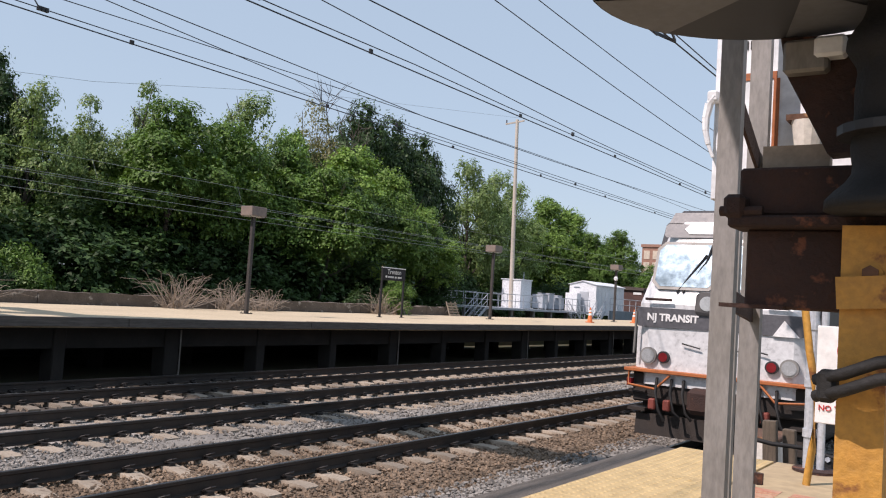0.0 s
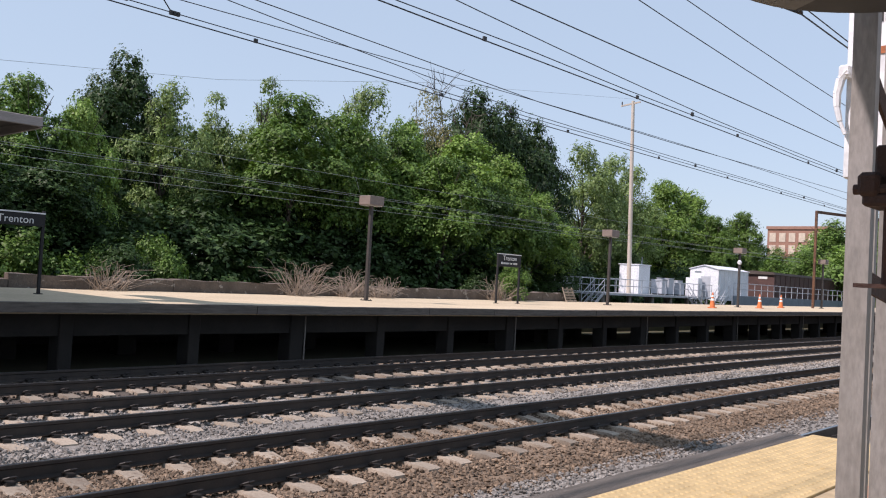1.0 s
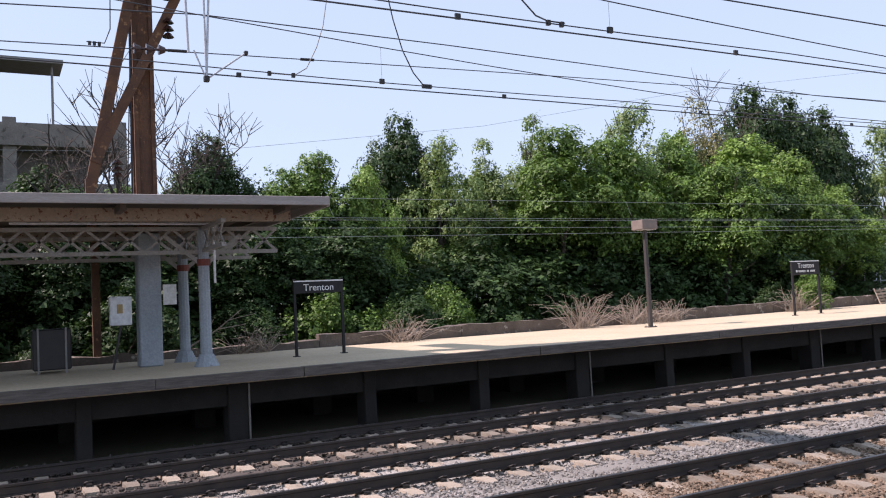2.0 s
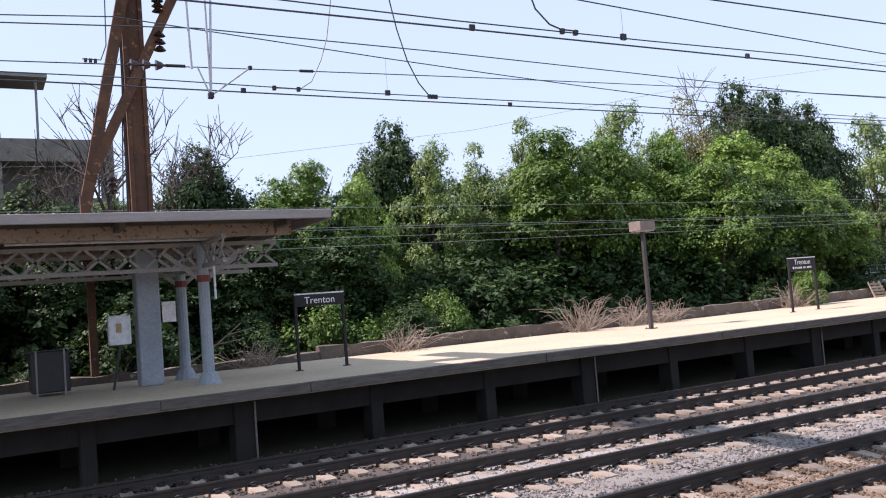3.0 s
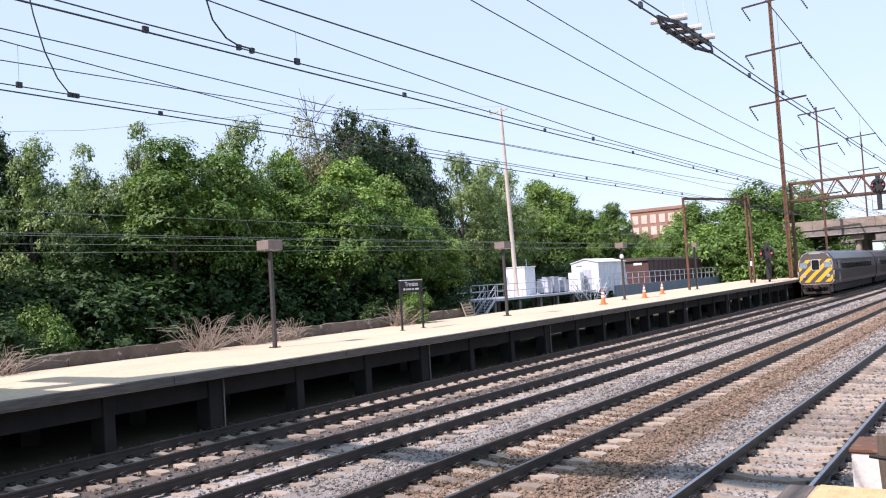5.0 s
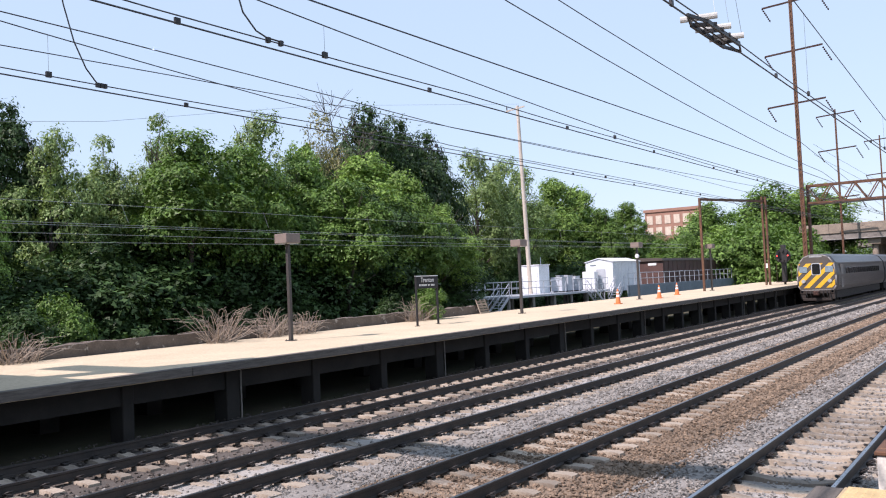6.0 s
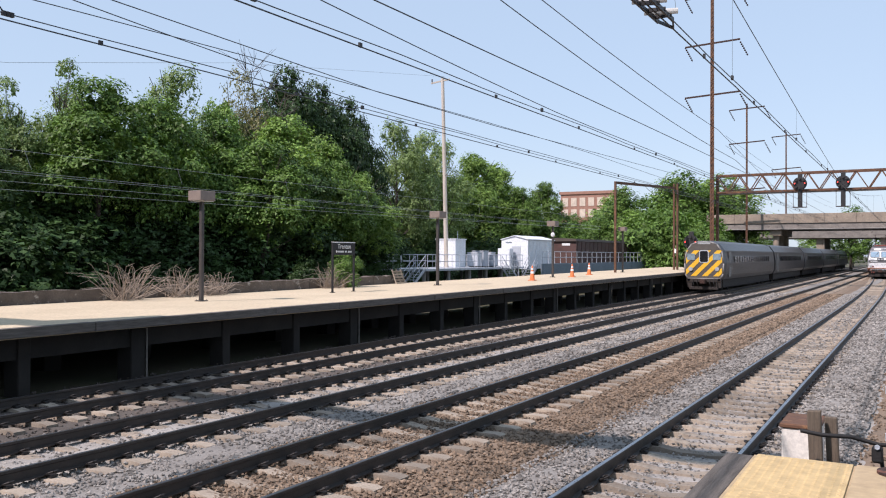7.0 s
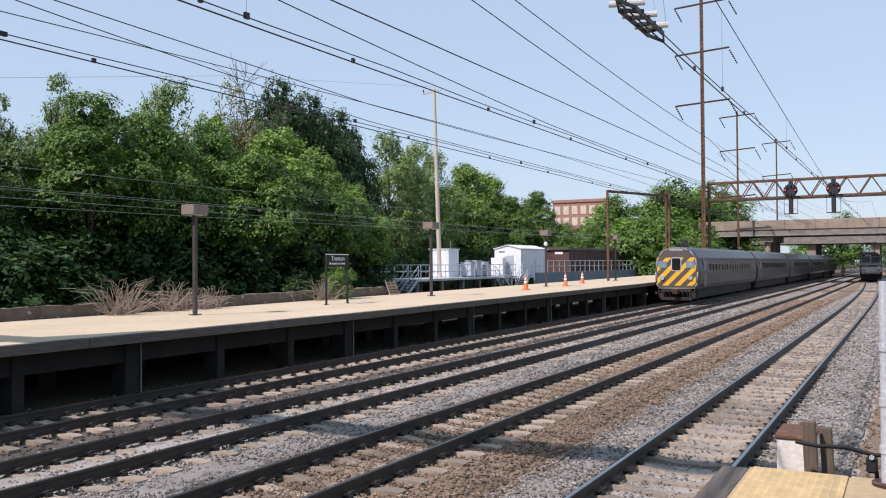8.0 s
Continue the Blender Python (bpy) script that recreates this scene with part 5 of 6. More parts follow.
    part("knuckle", boxed(-0.26, 0.24, -0.62, -0.3, 0.66, 1.06, bevel=0.07), M_RUSTDARK, c)
    part("pilot_plough", loft(bm_new(), [[(-1.35, 0.1, 0.16), (1.35, 0.1, 0.16), (1.35, 0.14, 0.5), (-1.35, 0.14, 0.5)], [(-1.3, 0.5, 0.14), (1.3, 0.5, 0.14), (1.3, 0.5, 0.5), (-1.3, 0.5, 0.5)]]), M_UNDER, t)
    hose = [(-0.95, 0.32), (-0.7, 0.4), (-0.5, 0.38), (0.5, 0.36), (0.7, 0.42), (0.95, 0.33)]
    for x, d in hose:
        link("air_hose", tube([(x, -0.02, 1.12), (x + 0.03, -0.16, 0.9), (x + 0.1, -0.2, 0.62), (x + 0.18, -0.12, d + 0.12)], 0.026), M_BLACKRUB, t)
    for x in (-1.0, -0.75, 0.8):
        part("glad_hand", boxed(x - 0.06, x + 0.06, -0.12, 0.02, 0.6, 0.78, bevel=0.02), M_REDBAND, t)
    for y in (3.4, 15.8):
        bogie(t, y)
    part("roof_gear", boxed(-0.7, 0.7, 3.2, 6.5, 4.0, 4.25), M_REDBAND, t, "red roof gear")
    bm = bm_new()
    for s in (-0.6, 0.6):
        rod(bm, (s, 4.0, 4.25), (s * 0.9, 5.6, 4.75), 0.04, seg=6)
        rod(bm, (s * 0.9, 5.6, 4.75), (s, 4.3, 5.6), 0.03, seg=6)
    bar(bm, (-0.9, 4.3, 5.62), (0.9, 4.3, 5.62), 0.1, 0.05)
    part("pantograph", bm, M_RUSTDARK, t)
    for k in range(4):
        y0 = 20.2 + k * 26.2
        c = part("coach", prism(bm_new(), [(-1.48, 0.75), (1.48, 0.75), (1.5, 2.5), (1.3, 3.9), (0.8, 4.35), (-0.8, 4.35), (-1.3, 3.9), (-1.5, 2.5)], y0, y0 + 25.4), M_SILVER, t, "stainless steel coach")
        part("window_band", boxed(-1.52, -1.49, y0 + 2, y0 + 23.4, 1.3, 1.9), M_WINDOW, c)
        part("window_band", boxed(-1.46, -1.42, y0 + 2, y0 + 23.4, 2.9, 3.45), M_WINDOW, c)
        part("running_gear", boxed(-1.1, 1.1, y0 + 1, y0 + 24.4, 0.15, 0.75), M_UNDER, c)
    return t


def passenger_train():
    t = thing("passenger_train", "stainless steel passenger train with yellow and grey striped cab", "train", -7.2, 62.2, 0)
    prof = [(-1.35, 0.95), (1.35, 0.95), (1.56, 1.35), (1.6, 2.2), (1.45, 3.2), (1.05, 3.75), (0.5, 3.95), (-0.5, 3.95), (-1.05, 3.75), (-1.45, 3.2), (-1.6, 2.2), (-1.56, 1.35)]
    small = [(x * 0.93, 1.0 + (z - 0.95) * 0.95) for x, z in prof]
    W = bpy.data.meshes.new("window")
    bmw = boxed(0, 0.02, -0.42, 0.42, 0, 0.5, bevel=0.006)
    bmw.to_mesh(W)
    bmw.free()
    W.materials.append(M_WINDOW)
    for k in range(5):
        y0 = k * 26.0
        rings = [[(x, y0 + (0.55 if k == 0 else 0.3), z) for x, z in prof], [(x, y0 + 25.4, z) for x, z in prof]]
        if k == 0:
            rings.insert(0, [(x, y0 + 0.02, z) for x, z in small])
        c = part("coach", loft(bm_new(), rings), M_SILVER, t, "ribbed stainless steel coach")
        for s in (-1, 1):
            for j in range(16):
                w = link("window", W, None, c)
                w.location = (s * 1.605 - 0.01, y0 + 4.2 + j * 1.15, 2.25)
            for z in (1.3, 1.5, 1.7, 1.9, 3.05):
                part("side_rib", boxed(s * 1.585 - 0.012, s * 1.585 + 0.012, y0 + 1, y0 + 25, z, z + 0.05), M_SILVER, c)
            part("door", boxed(s * 1.57 - 0.02, s * 1.57 + 0.02, y0 + 1.6, y0 + 2.5, 1.15, 3.1), M_GALVD, c)
        part("running_gear", boxed(-1.2, 1.2, y0 + 1.2, y0 + 24.5, 0.3, 0.95), M_UNDER, c)
        part("gangway", boxed(-1.0, 1.0, y0 + 25.4, y0 + 26.3, 1.0, 3.6), M_BLACK, c)
        for y in (y0 + 4, y0 + 21.5):
            bogie(t, y)
    rim = bm_new()
    loop = [Vector((x * 0.99, 0.03, z)) for x, z in small]
    for a, b in zip(loop, loop[1:] + loop[:1]):
        rod(rim, a, b, 0.06, seg=8)
    part("front_rim", rim, M_GALVD, t, "rounded stainless rim of the cab front", smooth=True)
    face = part("cab_face", plate([(x * 0.985, z) for x, z in small], 0.02, 0.03), M_HAZGREY, t, "grey cab front with yellow stripes")
    for k in range(9):
        x0 = -3.9 + k * 0.86
        poly = [(x0, 0.9), (x0 + 0.43, 0.9), (x0 + 0.43 + 2.4, 3.3), (x0 + 2.4, 3.3)]
        poly = clip_rect(poly, -1.36, 1.36, 1.2, 3.2)
        if len(poly) >= 3:
            part("hazard_stripe", plate(poly, -0.01, 0.012), M_YELLOW, face, "yellow diagonal stripe")
    part("end_door_window", plate(rect(-0.3, 0.3, 2.3, 3.15, 0.08), -0.03, 0.02), M_WINDOW, face)
    part("window_frame", plate(rect(-0.36, 0.36, 2.24, 3.21, 0.1), -0.024, 0.005), M_GALV, face)
    for s in (-1, 1):
        part("cab_window", plate(rect(s * 0.98 - 0.3, s * 0.98 + 0.3, 2.45, 2.95, 0.05), -0.024, 0.02), M_GLASS, face)
        part("headlamp", rod(bm_new(), (s * 1.0, -0.1, 1.75), (s * 1.0, 0, 1.75), 0.16, seg=14), M_LENSCLR, face)
        part("marker_lamp", rod(bm_new(), (s * 1.15, -0.1, 0.9), (s * 1.15, 0, 0.9), 0.1, seg=12), glow_blue, t, "small bluish marker lamp")
        part("step", boxed(s * 1.1 - 0.2, s * 1.1 + 0.2, -0.05, 0.3, 0.3, 0.85), M_UNDER, t)
    part("roof_lamp", boxed(-0.5, 0.5, -0.02, 0.3, 3.66, 3.86, bevel=0.03), M_LENSCLR, face)
    part("buffer_beam", boxed(-1.3, 1.3, -0.1, 0.4, 0.75, 1.0), M_UNDER, t)
    part("coupler", boxed(-0.2, 0.2, -0.6, 0.2, 0.6, 0.95, bevel=0.05), M_RUSTDARK, t)
    part("pilot", boxed(-1.1, 1.1, -0.15, 0.1, 0.15, 0.38, bevel=0.03), M_UNDER, t, "grimy pilot plate")
    for x in (-0.8, -0.5, 0.45, 0.75, 0.95):
        link("air_hose", tube([(x, -0.1, 0.95), (x + 0.03, -0.28, 0.7), (x + 0.1, -0.22, 0.4)], 0.03), M_BLACKRUB, t)
    return t


glow_blue = mat("blue_marker_glass", (0.12, 0.2, 0.5), None, 4, 0.2)
loco = locomotive()
train = passenger_train()

# ---------- wires ----------
def wire(name, pts, r, material=None, label="thin dark overhead line", group="overhead wires"):
    ob = link(name, tube(pts, r, 5), material or M_WIRE)
    return tagged(ob, label, "overhead wire", group)


def run(x, za, zb, sag, y0, y1, n=24, x1=None):
    """A wire along the track from y0 to y1, sagging in the middle."""
    out = []
    for i in range(n + 1):
        f = i / n
        out.append((x + ((x1 if x1 is not None else x) - x) * f, y0 + (y1 - y0) * f, za + (zb - za) * f - sag * 4 * f * (1 - f)))
    return out


def level(y, coeffs):
    """Height of a sagging wire along the line."""
    a, b, c = coeffs
    return a * y * y + b * y + c


def spline_run(x, fn, y0, y1, step=3.0):
    n = max(2, int((y1 - y0) / step))
    return [(x, y0 + (y1 - y0) * i / n, fn(y0 + (y1 - y0) * i / n)) for i in range(n + 1)]


CATENARIES = (
    # x, contact height, messenger at the mast, its sag, the first clamp, how steeply it leaves the mast
    (-3.68, 6.03, 7.0, 1.1, 1.6, 3.2), (0.0, 5.93, 6.72, 0.78, 3.3, 3.2), (4.33, 5.98, 8.51, 2.55, 2.0, 1.2),
)
for x, zc, zm, sag, first, steep in CATENARIES:
    t = thing("catenary_line", "contact wire with messenger wire and droppers", "overhead wire", group="overhead wires")

    def hung(y):
        """The messenger, steep by the mast at 2.3 m and low in mid span."""
        f = min(1.0, max(0.0, abs(y - 2.3) / 43.0)) if y < 45.3 else max(0.0, (88.6 - y) / 43.3) if y < 88.6 else min(1.0, (y - 88.6) / 43.0)
        return max(zc + 0.17, zm - sag * (1 - (1 - f) ** steep))
    link("contact_wire", tube(spline_run(x, lambda y: zc, -40, 175), 0.0115, 5), M_WIRE, t)
    link("auxiliary_wire", tube(spline_run(x, lambda y: zc + 0.10 + 0.02 * math.sin(y * 0.7), -40, 175), 0.009, 5), M_WIRE, t)
    link("messenger_wire", tube(spline_run(x, hung, -40, 175, 2.0), 0.009, 5), M_WIRE, t)
    for i in range(-3, 34):
        y = first + i * 2.35
        if i % 2:
            part("clamp", boxed(x - 0.016, x + 0.016, y - 0.035, y + 0.035, zc - 0.01, zc + 0.06), M_BLACK, t)
        elif i % 4 == 2:
            part("clamp", boxed(x - 0.02, x + 0.02, y - 0.04, y + 0.04, zc + 0.07, zc + 0.15), M_BLACK, t)
            if hung(y) > zc + 0.2:
                part("dropper", rod(bm_new(), (x, y, zc + 0.12), (x, y, hung(y)), 0.0035, seg=4), M_WIREPALE, t)
# single lines between the catenaries, by x and the curve of their height
for x, co, r, y1 in ((-7.2, (-0.00041, 0.034, 7.276), 0.011, 41), (0.0, (-0.0001, 0.008, 6.66), 0.012, 88), (1.5, (0.00138, -0.0902, 7.7675), 0.009, 32), (1.5, (0.00132, -0.0786, 8.166), 0.009, 29)):
    wire("feeder_wire", spline_run(x, lambda y: level(y, co), -40 if x < 1 else -2, y1), r)
    if y1 < 80:
        wire("feeder_wire", run(x, level(y1, co), level(y1, co) - 0.1, 0.25, y1, 124, 14, x1=x - 6 if x > 1 else x), r)
wire("feeder_wire", [(-7.2, -40, 7.3), (-7.2, 0.8, 7.95), (-7.2, 4.2, 8.15), (-7.2, 9.5, 8.09), (-7.2, 14.5, 7.98), (-7.2, 21.5, 7.81), (-7.2, 30, 7.88), (-7.2, 41.5, 8.08), (-7.2, 88, 8.9)], 0.013)
for x, z in ((-9.5, 13.6), (-9.5, 14.6)):
    wire("feeder_wire", run(x, z + 0.2, z, 0.6, 87.5, 210, 16), 0.015)
si2 = thing("strain_insulator", "row of dark porcelain discs in an overhead wire", "insulator", -7.2, 2.95, 7.385)
part("insulator", insulator(bm_new(), (0, 0, 0), (0, 0.65, 0.02), 3, 0.1), M_INSUL, si2, "dark porcelain discs")
part("end_fitting", rod(bm_new(), (0, 0.65, 0.02), (0, 1.0, 0.03), 0.03, seg=8), M_BLACK, si2)
sp2 = thing("wire_splice", "short dark sleeve on an overhead wire", "splice", -7.2, 6.3, 7.47)
part("sleeve", rod(bm_new(), (0, -0.14, 0), (0, 0.14, 0.01), 0.03, seg=8), M_BLACK, sp2)
for z, zz in ((6.13, 6.05), (5.5, 5.35), (5.42, 5.3), (4.72, 5.1), (5.15, 5.05)):
    wire("signal_wire", run(-17.2, z, zz, 0.1, -15, 72, 22), 0.007, M_WIREPALE, "pale sagging line along the wood", "lineside wires")
for i in range(9):
    y = 4 + i * 6.3
    wire("wire_spacer", [(-17.2, y, 6.05), (-17.2, y + 0.12, 5.75), (-17.2, y + 0.25, 5.45)], 0.008, M_WIREPALE, "small pale spacer between lines", "lineside wires")
wire("service_wire", [(-26, -12, 8.5), (-26, 8, 9.0), (-26, 21.8, 10.8), (-26, 35.4, 13.5), (-26.6, 60.3, 17.4)], 0.008, M_WIREPALE, "thin service line to the utility pole")
# loops of slack cable with clamps, between the lines
JUMPERS = (
    ((-3.68, 6.13), ((6.3, 9.0), (6.45, 7.7), (6.55, 7.2), (6.7, 6.69), (6.88, 6.33), (7.05, 6.14), (7.2, 6.13)), (7.06, 7.12, 7.18), 0.011, None),
    ((-3.68, 6.13), ((5.55, 9.0), (5.42, 7.5), (5.32, 6.95), (5.2, 6.6), (5.02, 6.25), (4.82, 6.12), (4.4, 6.12)), (4.42, 4.8), 0.008, M_GALVD),
    ((0.0, 6.04), ((6.35, 8.0), (6.45, 6.7), (6.6, 6.28), (6.8, 6.1), (6.98, 6.05), (7.25, 6.05)), (6.99, 7.2), 0.011, None),
    ((-7.2, 7.42), ((2.62, 10.0), (2.62, 8.6), (2.6, 7.7), (2.5, 7.43), (2.2, 7.43)), (2.25, 2.33, 2.41), 0.011, None),
)
for (x, zb), curve, clamps, r, m in JUMPERS:
    o = wire("jumper_cable", [(x, y, z) for y, z in curve], r, m, "curved black jumper cable between overhead wires")
    for y in clamps:
        part("clamp", boxed(x - 0.025, x + 0.025, y - 0.025, y + 0.025, zb - 0.045, zb + 0.02), M_BLACK, o)

si = thing("section_insulator", "black ladder-like section insulator hung in the wire", "insulator", 4.33, 10.0, 5.98)
si.scale = (0.62, 0.595, 0.8)
for s in (-0.16, 0.16):
    part("runner", bar(bm_new(), (s, 0, 0.02), (s, 2.3, 0.02), 0.05, 0.07), M_BLACK, si)
    part("runner_tip", bar(bm_new(), (s, 2.3, 0.02), (0, 3.0, 0.02), 0.04, 0.05), M_BLACK, si)
    part("runner_tip", bar(bm_new(), (s, 0, 0.02), (0, -0.7, 0.02), 0.04, 0.05), M_BLACK, si)
for k in range(4):
    part("cross_bar", bar(bm_new(), (-0.2, 0.2 + k * 0.62, 0.05), (0.2, 0.5 + k * 0.5, 0.05), 0.07, 0.06), M_BLACK, si)
for k in range(3):
    part("insulator_rod", rod(bm_new(), (-0.34, -0.1 + k * 0.95, 0.1), (0.34, 0.1 + k * 0.95, 0.1), 0.05, seg=10), M_LENS, si, "pale ribbed insulator rod")
    part("hanger", rod(bm_new(), (0.3, 0.1 + k * 0.95, 0.1), (0.0, 0.4 + k * 0.8, 2.2), 0.006, seg=4), M_WIREPALE, si)

# ---------- foreground frame beside the camera ----------
# drafted on a plane farther out and drawn in to its true distance
KN = 0.63
OLD, EYE = Vector((8.325, 0.259, 2.181)), Vector((8.498, 0.507, 2.222))
NEARBY = Matrix.Translation(EYE) @ pose(0, 0, 0, 0, 0, 0.53) @ Matrix.Diagonal((KN, KN, KN, 1)) @ Matrix.Translation(Vector((0, 0, NZ)) - OLD)
FOOT = (NZ - EYE.z) / KN + OLD.z - NZ
fr = thing("ladder_rack", "grey steel ladder frame with two uprights on the platform", "rack")
fr.matrix_basis = NEARBY


def channel(x0, x1, y, z0, z1, d=0.07):
    """A folded steel channel, open at its back."""
    w = 0.008
    outline = [(x0, y), (x1, y), (x1, y + d), (x1 - w, y + d), (x1 - w, y + w), (x0 + w, y + w), (x0 + w, y + d), (x0, y + d)]
    bm = bm_new()
    low, high = [[bm.verts.new((px, py, z)) for px, py in outline] for z in (z0, z1)]
    for k in range(8):
        bm.faces.new((low[k], low[(k + 1) % 8], high[(k + 1) % 8], high[k]))
    for a, b, c, e in ((0, 1, 4, 5), (1, 2, 3, 4), (5, 6, 7, 0)):
        bm.faces.new((high[a], high[b], high[c], high[e]))
        bm.faces.new((low[e], low[c], low[b], low[a]))
    bmesh.ops.recalc_face_normals(bm, faces=bm.faces)
    return bm


part("upright", channel(6.925, 7.045, 4.9, FOOT, 3.2), M_GALVD, fr, "scuffed grey steel upright")
part("upright", channel(6.82, 6.945, 5.9, FOOT, 3.3), M_GALVD, fr, "scuffed grey steel upright")
part("foot_angle", boxed(6.78, 7.0, 5.85, 6.0, FOOT, FOOT + 0.03), M_GALVD, fr)
part("foot_angle", boxed(6.88, 7.09, 4.85, 5.0, FOOT, FOOT + 0.03), M_GALVD, fr)
part("foot_bolt", rod(bm_new(), (6.99, 5.86, 0.03), (6.99, 5.86, 0.1), 0.03, seg=6), M_RUSTDARK, fr)
part("tie_bracket", bar(bm_new(), (6.985, 4.95, 2.34), (6.89, 5.92, 2.08), 0.02, 0.13), M_RUSTDARK, fr)
part("tie_bracket", bar(bm_new(), (6.985, 4.95, 1.18), (6.89, 5.92, 1.1), 0.02, 0.12), M_RUSTDARK, fr)
part("tie_bracket", bar(bm_new(), (6.9, 5.95, 2.05), (7.1, 5.6, 1.82), 0.02, 0.09), M_RUSTDARK, fr)

pn = thing("white_equipment_panel", "white steel panel with orange border line", "panel")
pn.matrix_basis = NEARBY
part("panel_body", boxed(6.5, 7.75, 6.2, 6.34, 1.88, 3.3, bevel=0.008), M_WHITEMET, pn)
part("panel_post", boxed(6.62, 6.70, 6.27, 6.33, FOOT, 1.88), M_GALVD, pn)
part("panel_post", boxed(7.5, 7.6, 6.27, 6.33, FOOT, 1.88), M_GALVD, pn)
part("orange_line", boxed(6.62, 6.92, 6.192, 6.2, 2.71, 2.76), M_ORANGE, pn, "orange painted line")
part("orange_line", boxed(6.90, 6.94, 6.192, 6.2, 2.1, 2.71), M_ORANGE, pn, "orange painted line")
for k in range(3):
    part("stencil_mark", boxed(6.69 + k * 0.045, 6.72 + k * 0.045, 6.193, 6.2, 2.93, 2.99), M_BLACK, pn)
part("vent_shelf", boxed(7.02, 7.3, 6.05, 6.2, 2.38, 2.42), M_RUSTY, pn, "rusting shelf bracket")
part("vent_cup", rod(bm_new(), (7.14, 6.12, 2.16), (7.14, 6.12, 2.38), 0.07, 0.1, 12), M_RUSTBOX, pn)
bm = bm_new()
hp = [(6.53, 2.60), (6.485, 2.55), (6.465, 2.45), (6.468, 2.36), (6.49, 2.26), (6.525, 2.17)]
for (xa, za), (xb, zb), w in zip(hp, hp[1:], (0.035, 0.033, 0.028, 0.022, 0.014)):
    rod(bm, (xa, 6.13, za), (xb, 6.13, zb), w, w * 0.85, 8)
box(bm, 6.475, 6.55, 6.1, 6.2, 2.56, 2.64, 0.012)
part("hook_lever", bm, M_WHITEMET, pn, "curved pale metal lever")

rs = thing("rusted_bracket_frame", "heavily rusted steel bracket on a chipped yellow column", "steel structure")
rs.matrix_basis = NEARBY
part("channel_beam", boxed(7.17, 8.3, 4.48, 4.62, 1.565, 1.80, bevel=0.012), M_RUSTDARK, rs, "red-brown rusted channel beam")
part("lower_flange", boxed(7.14, 8.3, 4.40, 4.66, 1.50, 1.56, bevel=0.012), M_RUSTDARK, rs)
part("gusset_box", boxed(7.21, 7.64, 4.5, 4.7, 1.12, 1.5, bevel=0.01), M_RUSTDARK, rs, "dark rusted box bracket")
part("gusset_lip", boxed(7.1, 7.4, 4.46, 4.6, 1.115, 1.135), M_RUSTDARK, rs)
part("top_angle", boxed(7.24, 7.55, 4.62, 4.7, 1.80, 1.93), M_TAN2, rs)
col = part("column", channel(7.67, 7.86, 4.3, FOOT, 1.5, 0.2), M_YELSTEEL, rs, "chipped yellow steel column")
part("column_web", boxed(7.7, 7.72, 4.31, 4.5, FOOT, 1.5), M_YELSTEEL, col)
for z in (1.18, 1.29):
    part("bolt", rod(bm_new(), (7.79, 4.265, z), (7.79, 4.3, z), 0.036, seg=6), M_RUSTY, col)
    part("washer", rod(bm_new(), (7.79, 4.285, z), (7.79, 4.3, z), 0.048, seg=14), M_YELSTEEL, col)
part("cross_plate", bar(bm_new(), (7.66, 4.27, 1.20), (8.2, 4.27, 1.24), 0.02, 0.14), M_YELSTEEL, col)
part("clamp_nut", boxed(7.12, 7.22, 4.38, 4.5, 1.545, 1.66, bevel=0.02), M_RUSTDARK, rs)
part("clamp_bolt", rod(bm_new(), (7.10, 4.42, 1.58), (7.3, 4.42, 1.58), 0.025, seg=8), M_RUSTDARK, rs)
uj = part("upper_bracket", prism(bm_new(), [(7.33, 2.44), (7.62, 2.42), (8.3, 2.42), (8.3, 1.9), (7.56, 1.86), (7.36, 2.26)], 4.5, 4.66), M_RUSTDARK, rs, "dark weathered bracket")
part("bracket_block", boxed(7.36, 7.56, 4.42, 4.52, 2.24, 2.40, bevel=0.015), M_GALVD, uj)
part("bracket_block", boxed(7.5, 7.64, 4.40, 4.50, 2.30, 2.40, bevel=0.015), M_WHITEMET, uj)
bm = bm_new()
rod(bm, (7.9, 4.2, 1.55), (7.9, 4.2, 2.6), 0.2, 0.13, seg=28)
bmesh.ops.subdivide_edges(bm, edges=[e for e in bm.edges if abs(e.verts[0].co.z - e.verts[1].co.z) > 0.5], cuts=26)
for v in bm.verts:
    out = Vector((v.co.x - 7.9, v.co.y - 4.2, 0))
    wave = 0.16 * noise.noise(Vector((v.co.x * 3, v.co.y * 3, v.co.z * 5))) + 0.22 * max(0, math.sin(v.co.z * 9.0)) ** 3
    v.co += out * wave * 2.0
part("rubber_boot", bm, M_BLACKRUB, rs, "black uneven rubber boot over a joint", smooth=True)
part("boot_band", rod(bm_new(), (7.9, 4.2, 1.86), (7.9, 4.2, 1.9), 0.25, seg=20), M_BLACK, rs)
for dz in (0, -0.07):
    link("hose", tube([(7.60, 4.22, 0.82 + dz), (7.72, 4.14, 0.86 + dz), (7.85, 4.12, 0.92 + dz), (8.2, 4.1, 1.0 + dz)], 0.026, 8), M_BLACKRUB, rs)
part("hose_clamp", boxed(7.61, 7.69, 4.16, 4.26, 0.73, 0.87, bevel=0.02), M_BLACKRUB, rs)

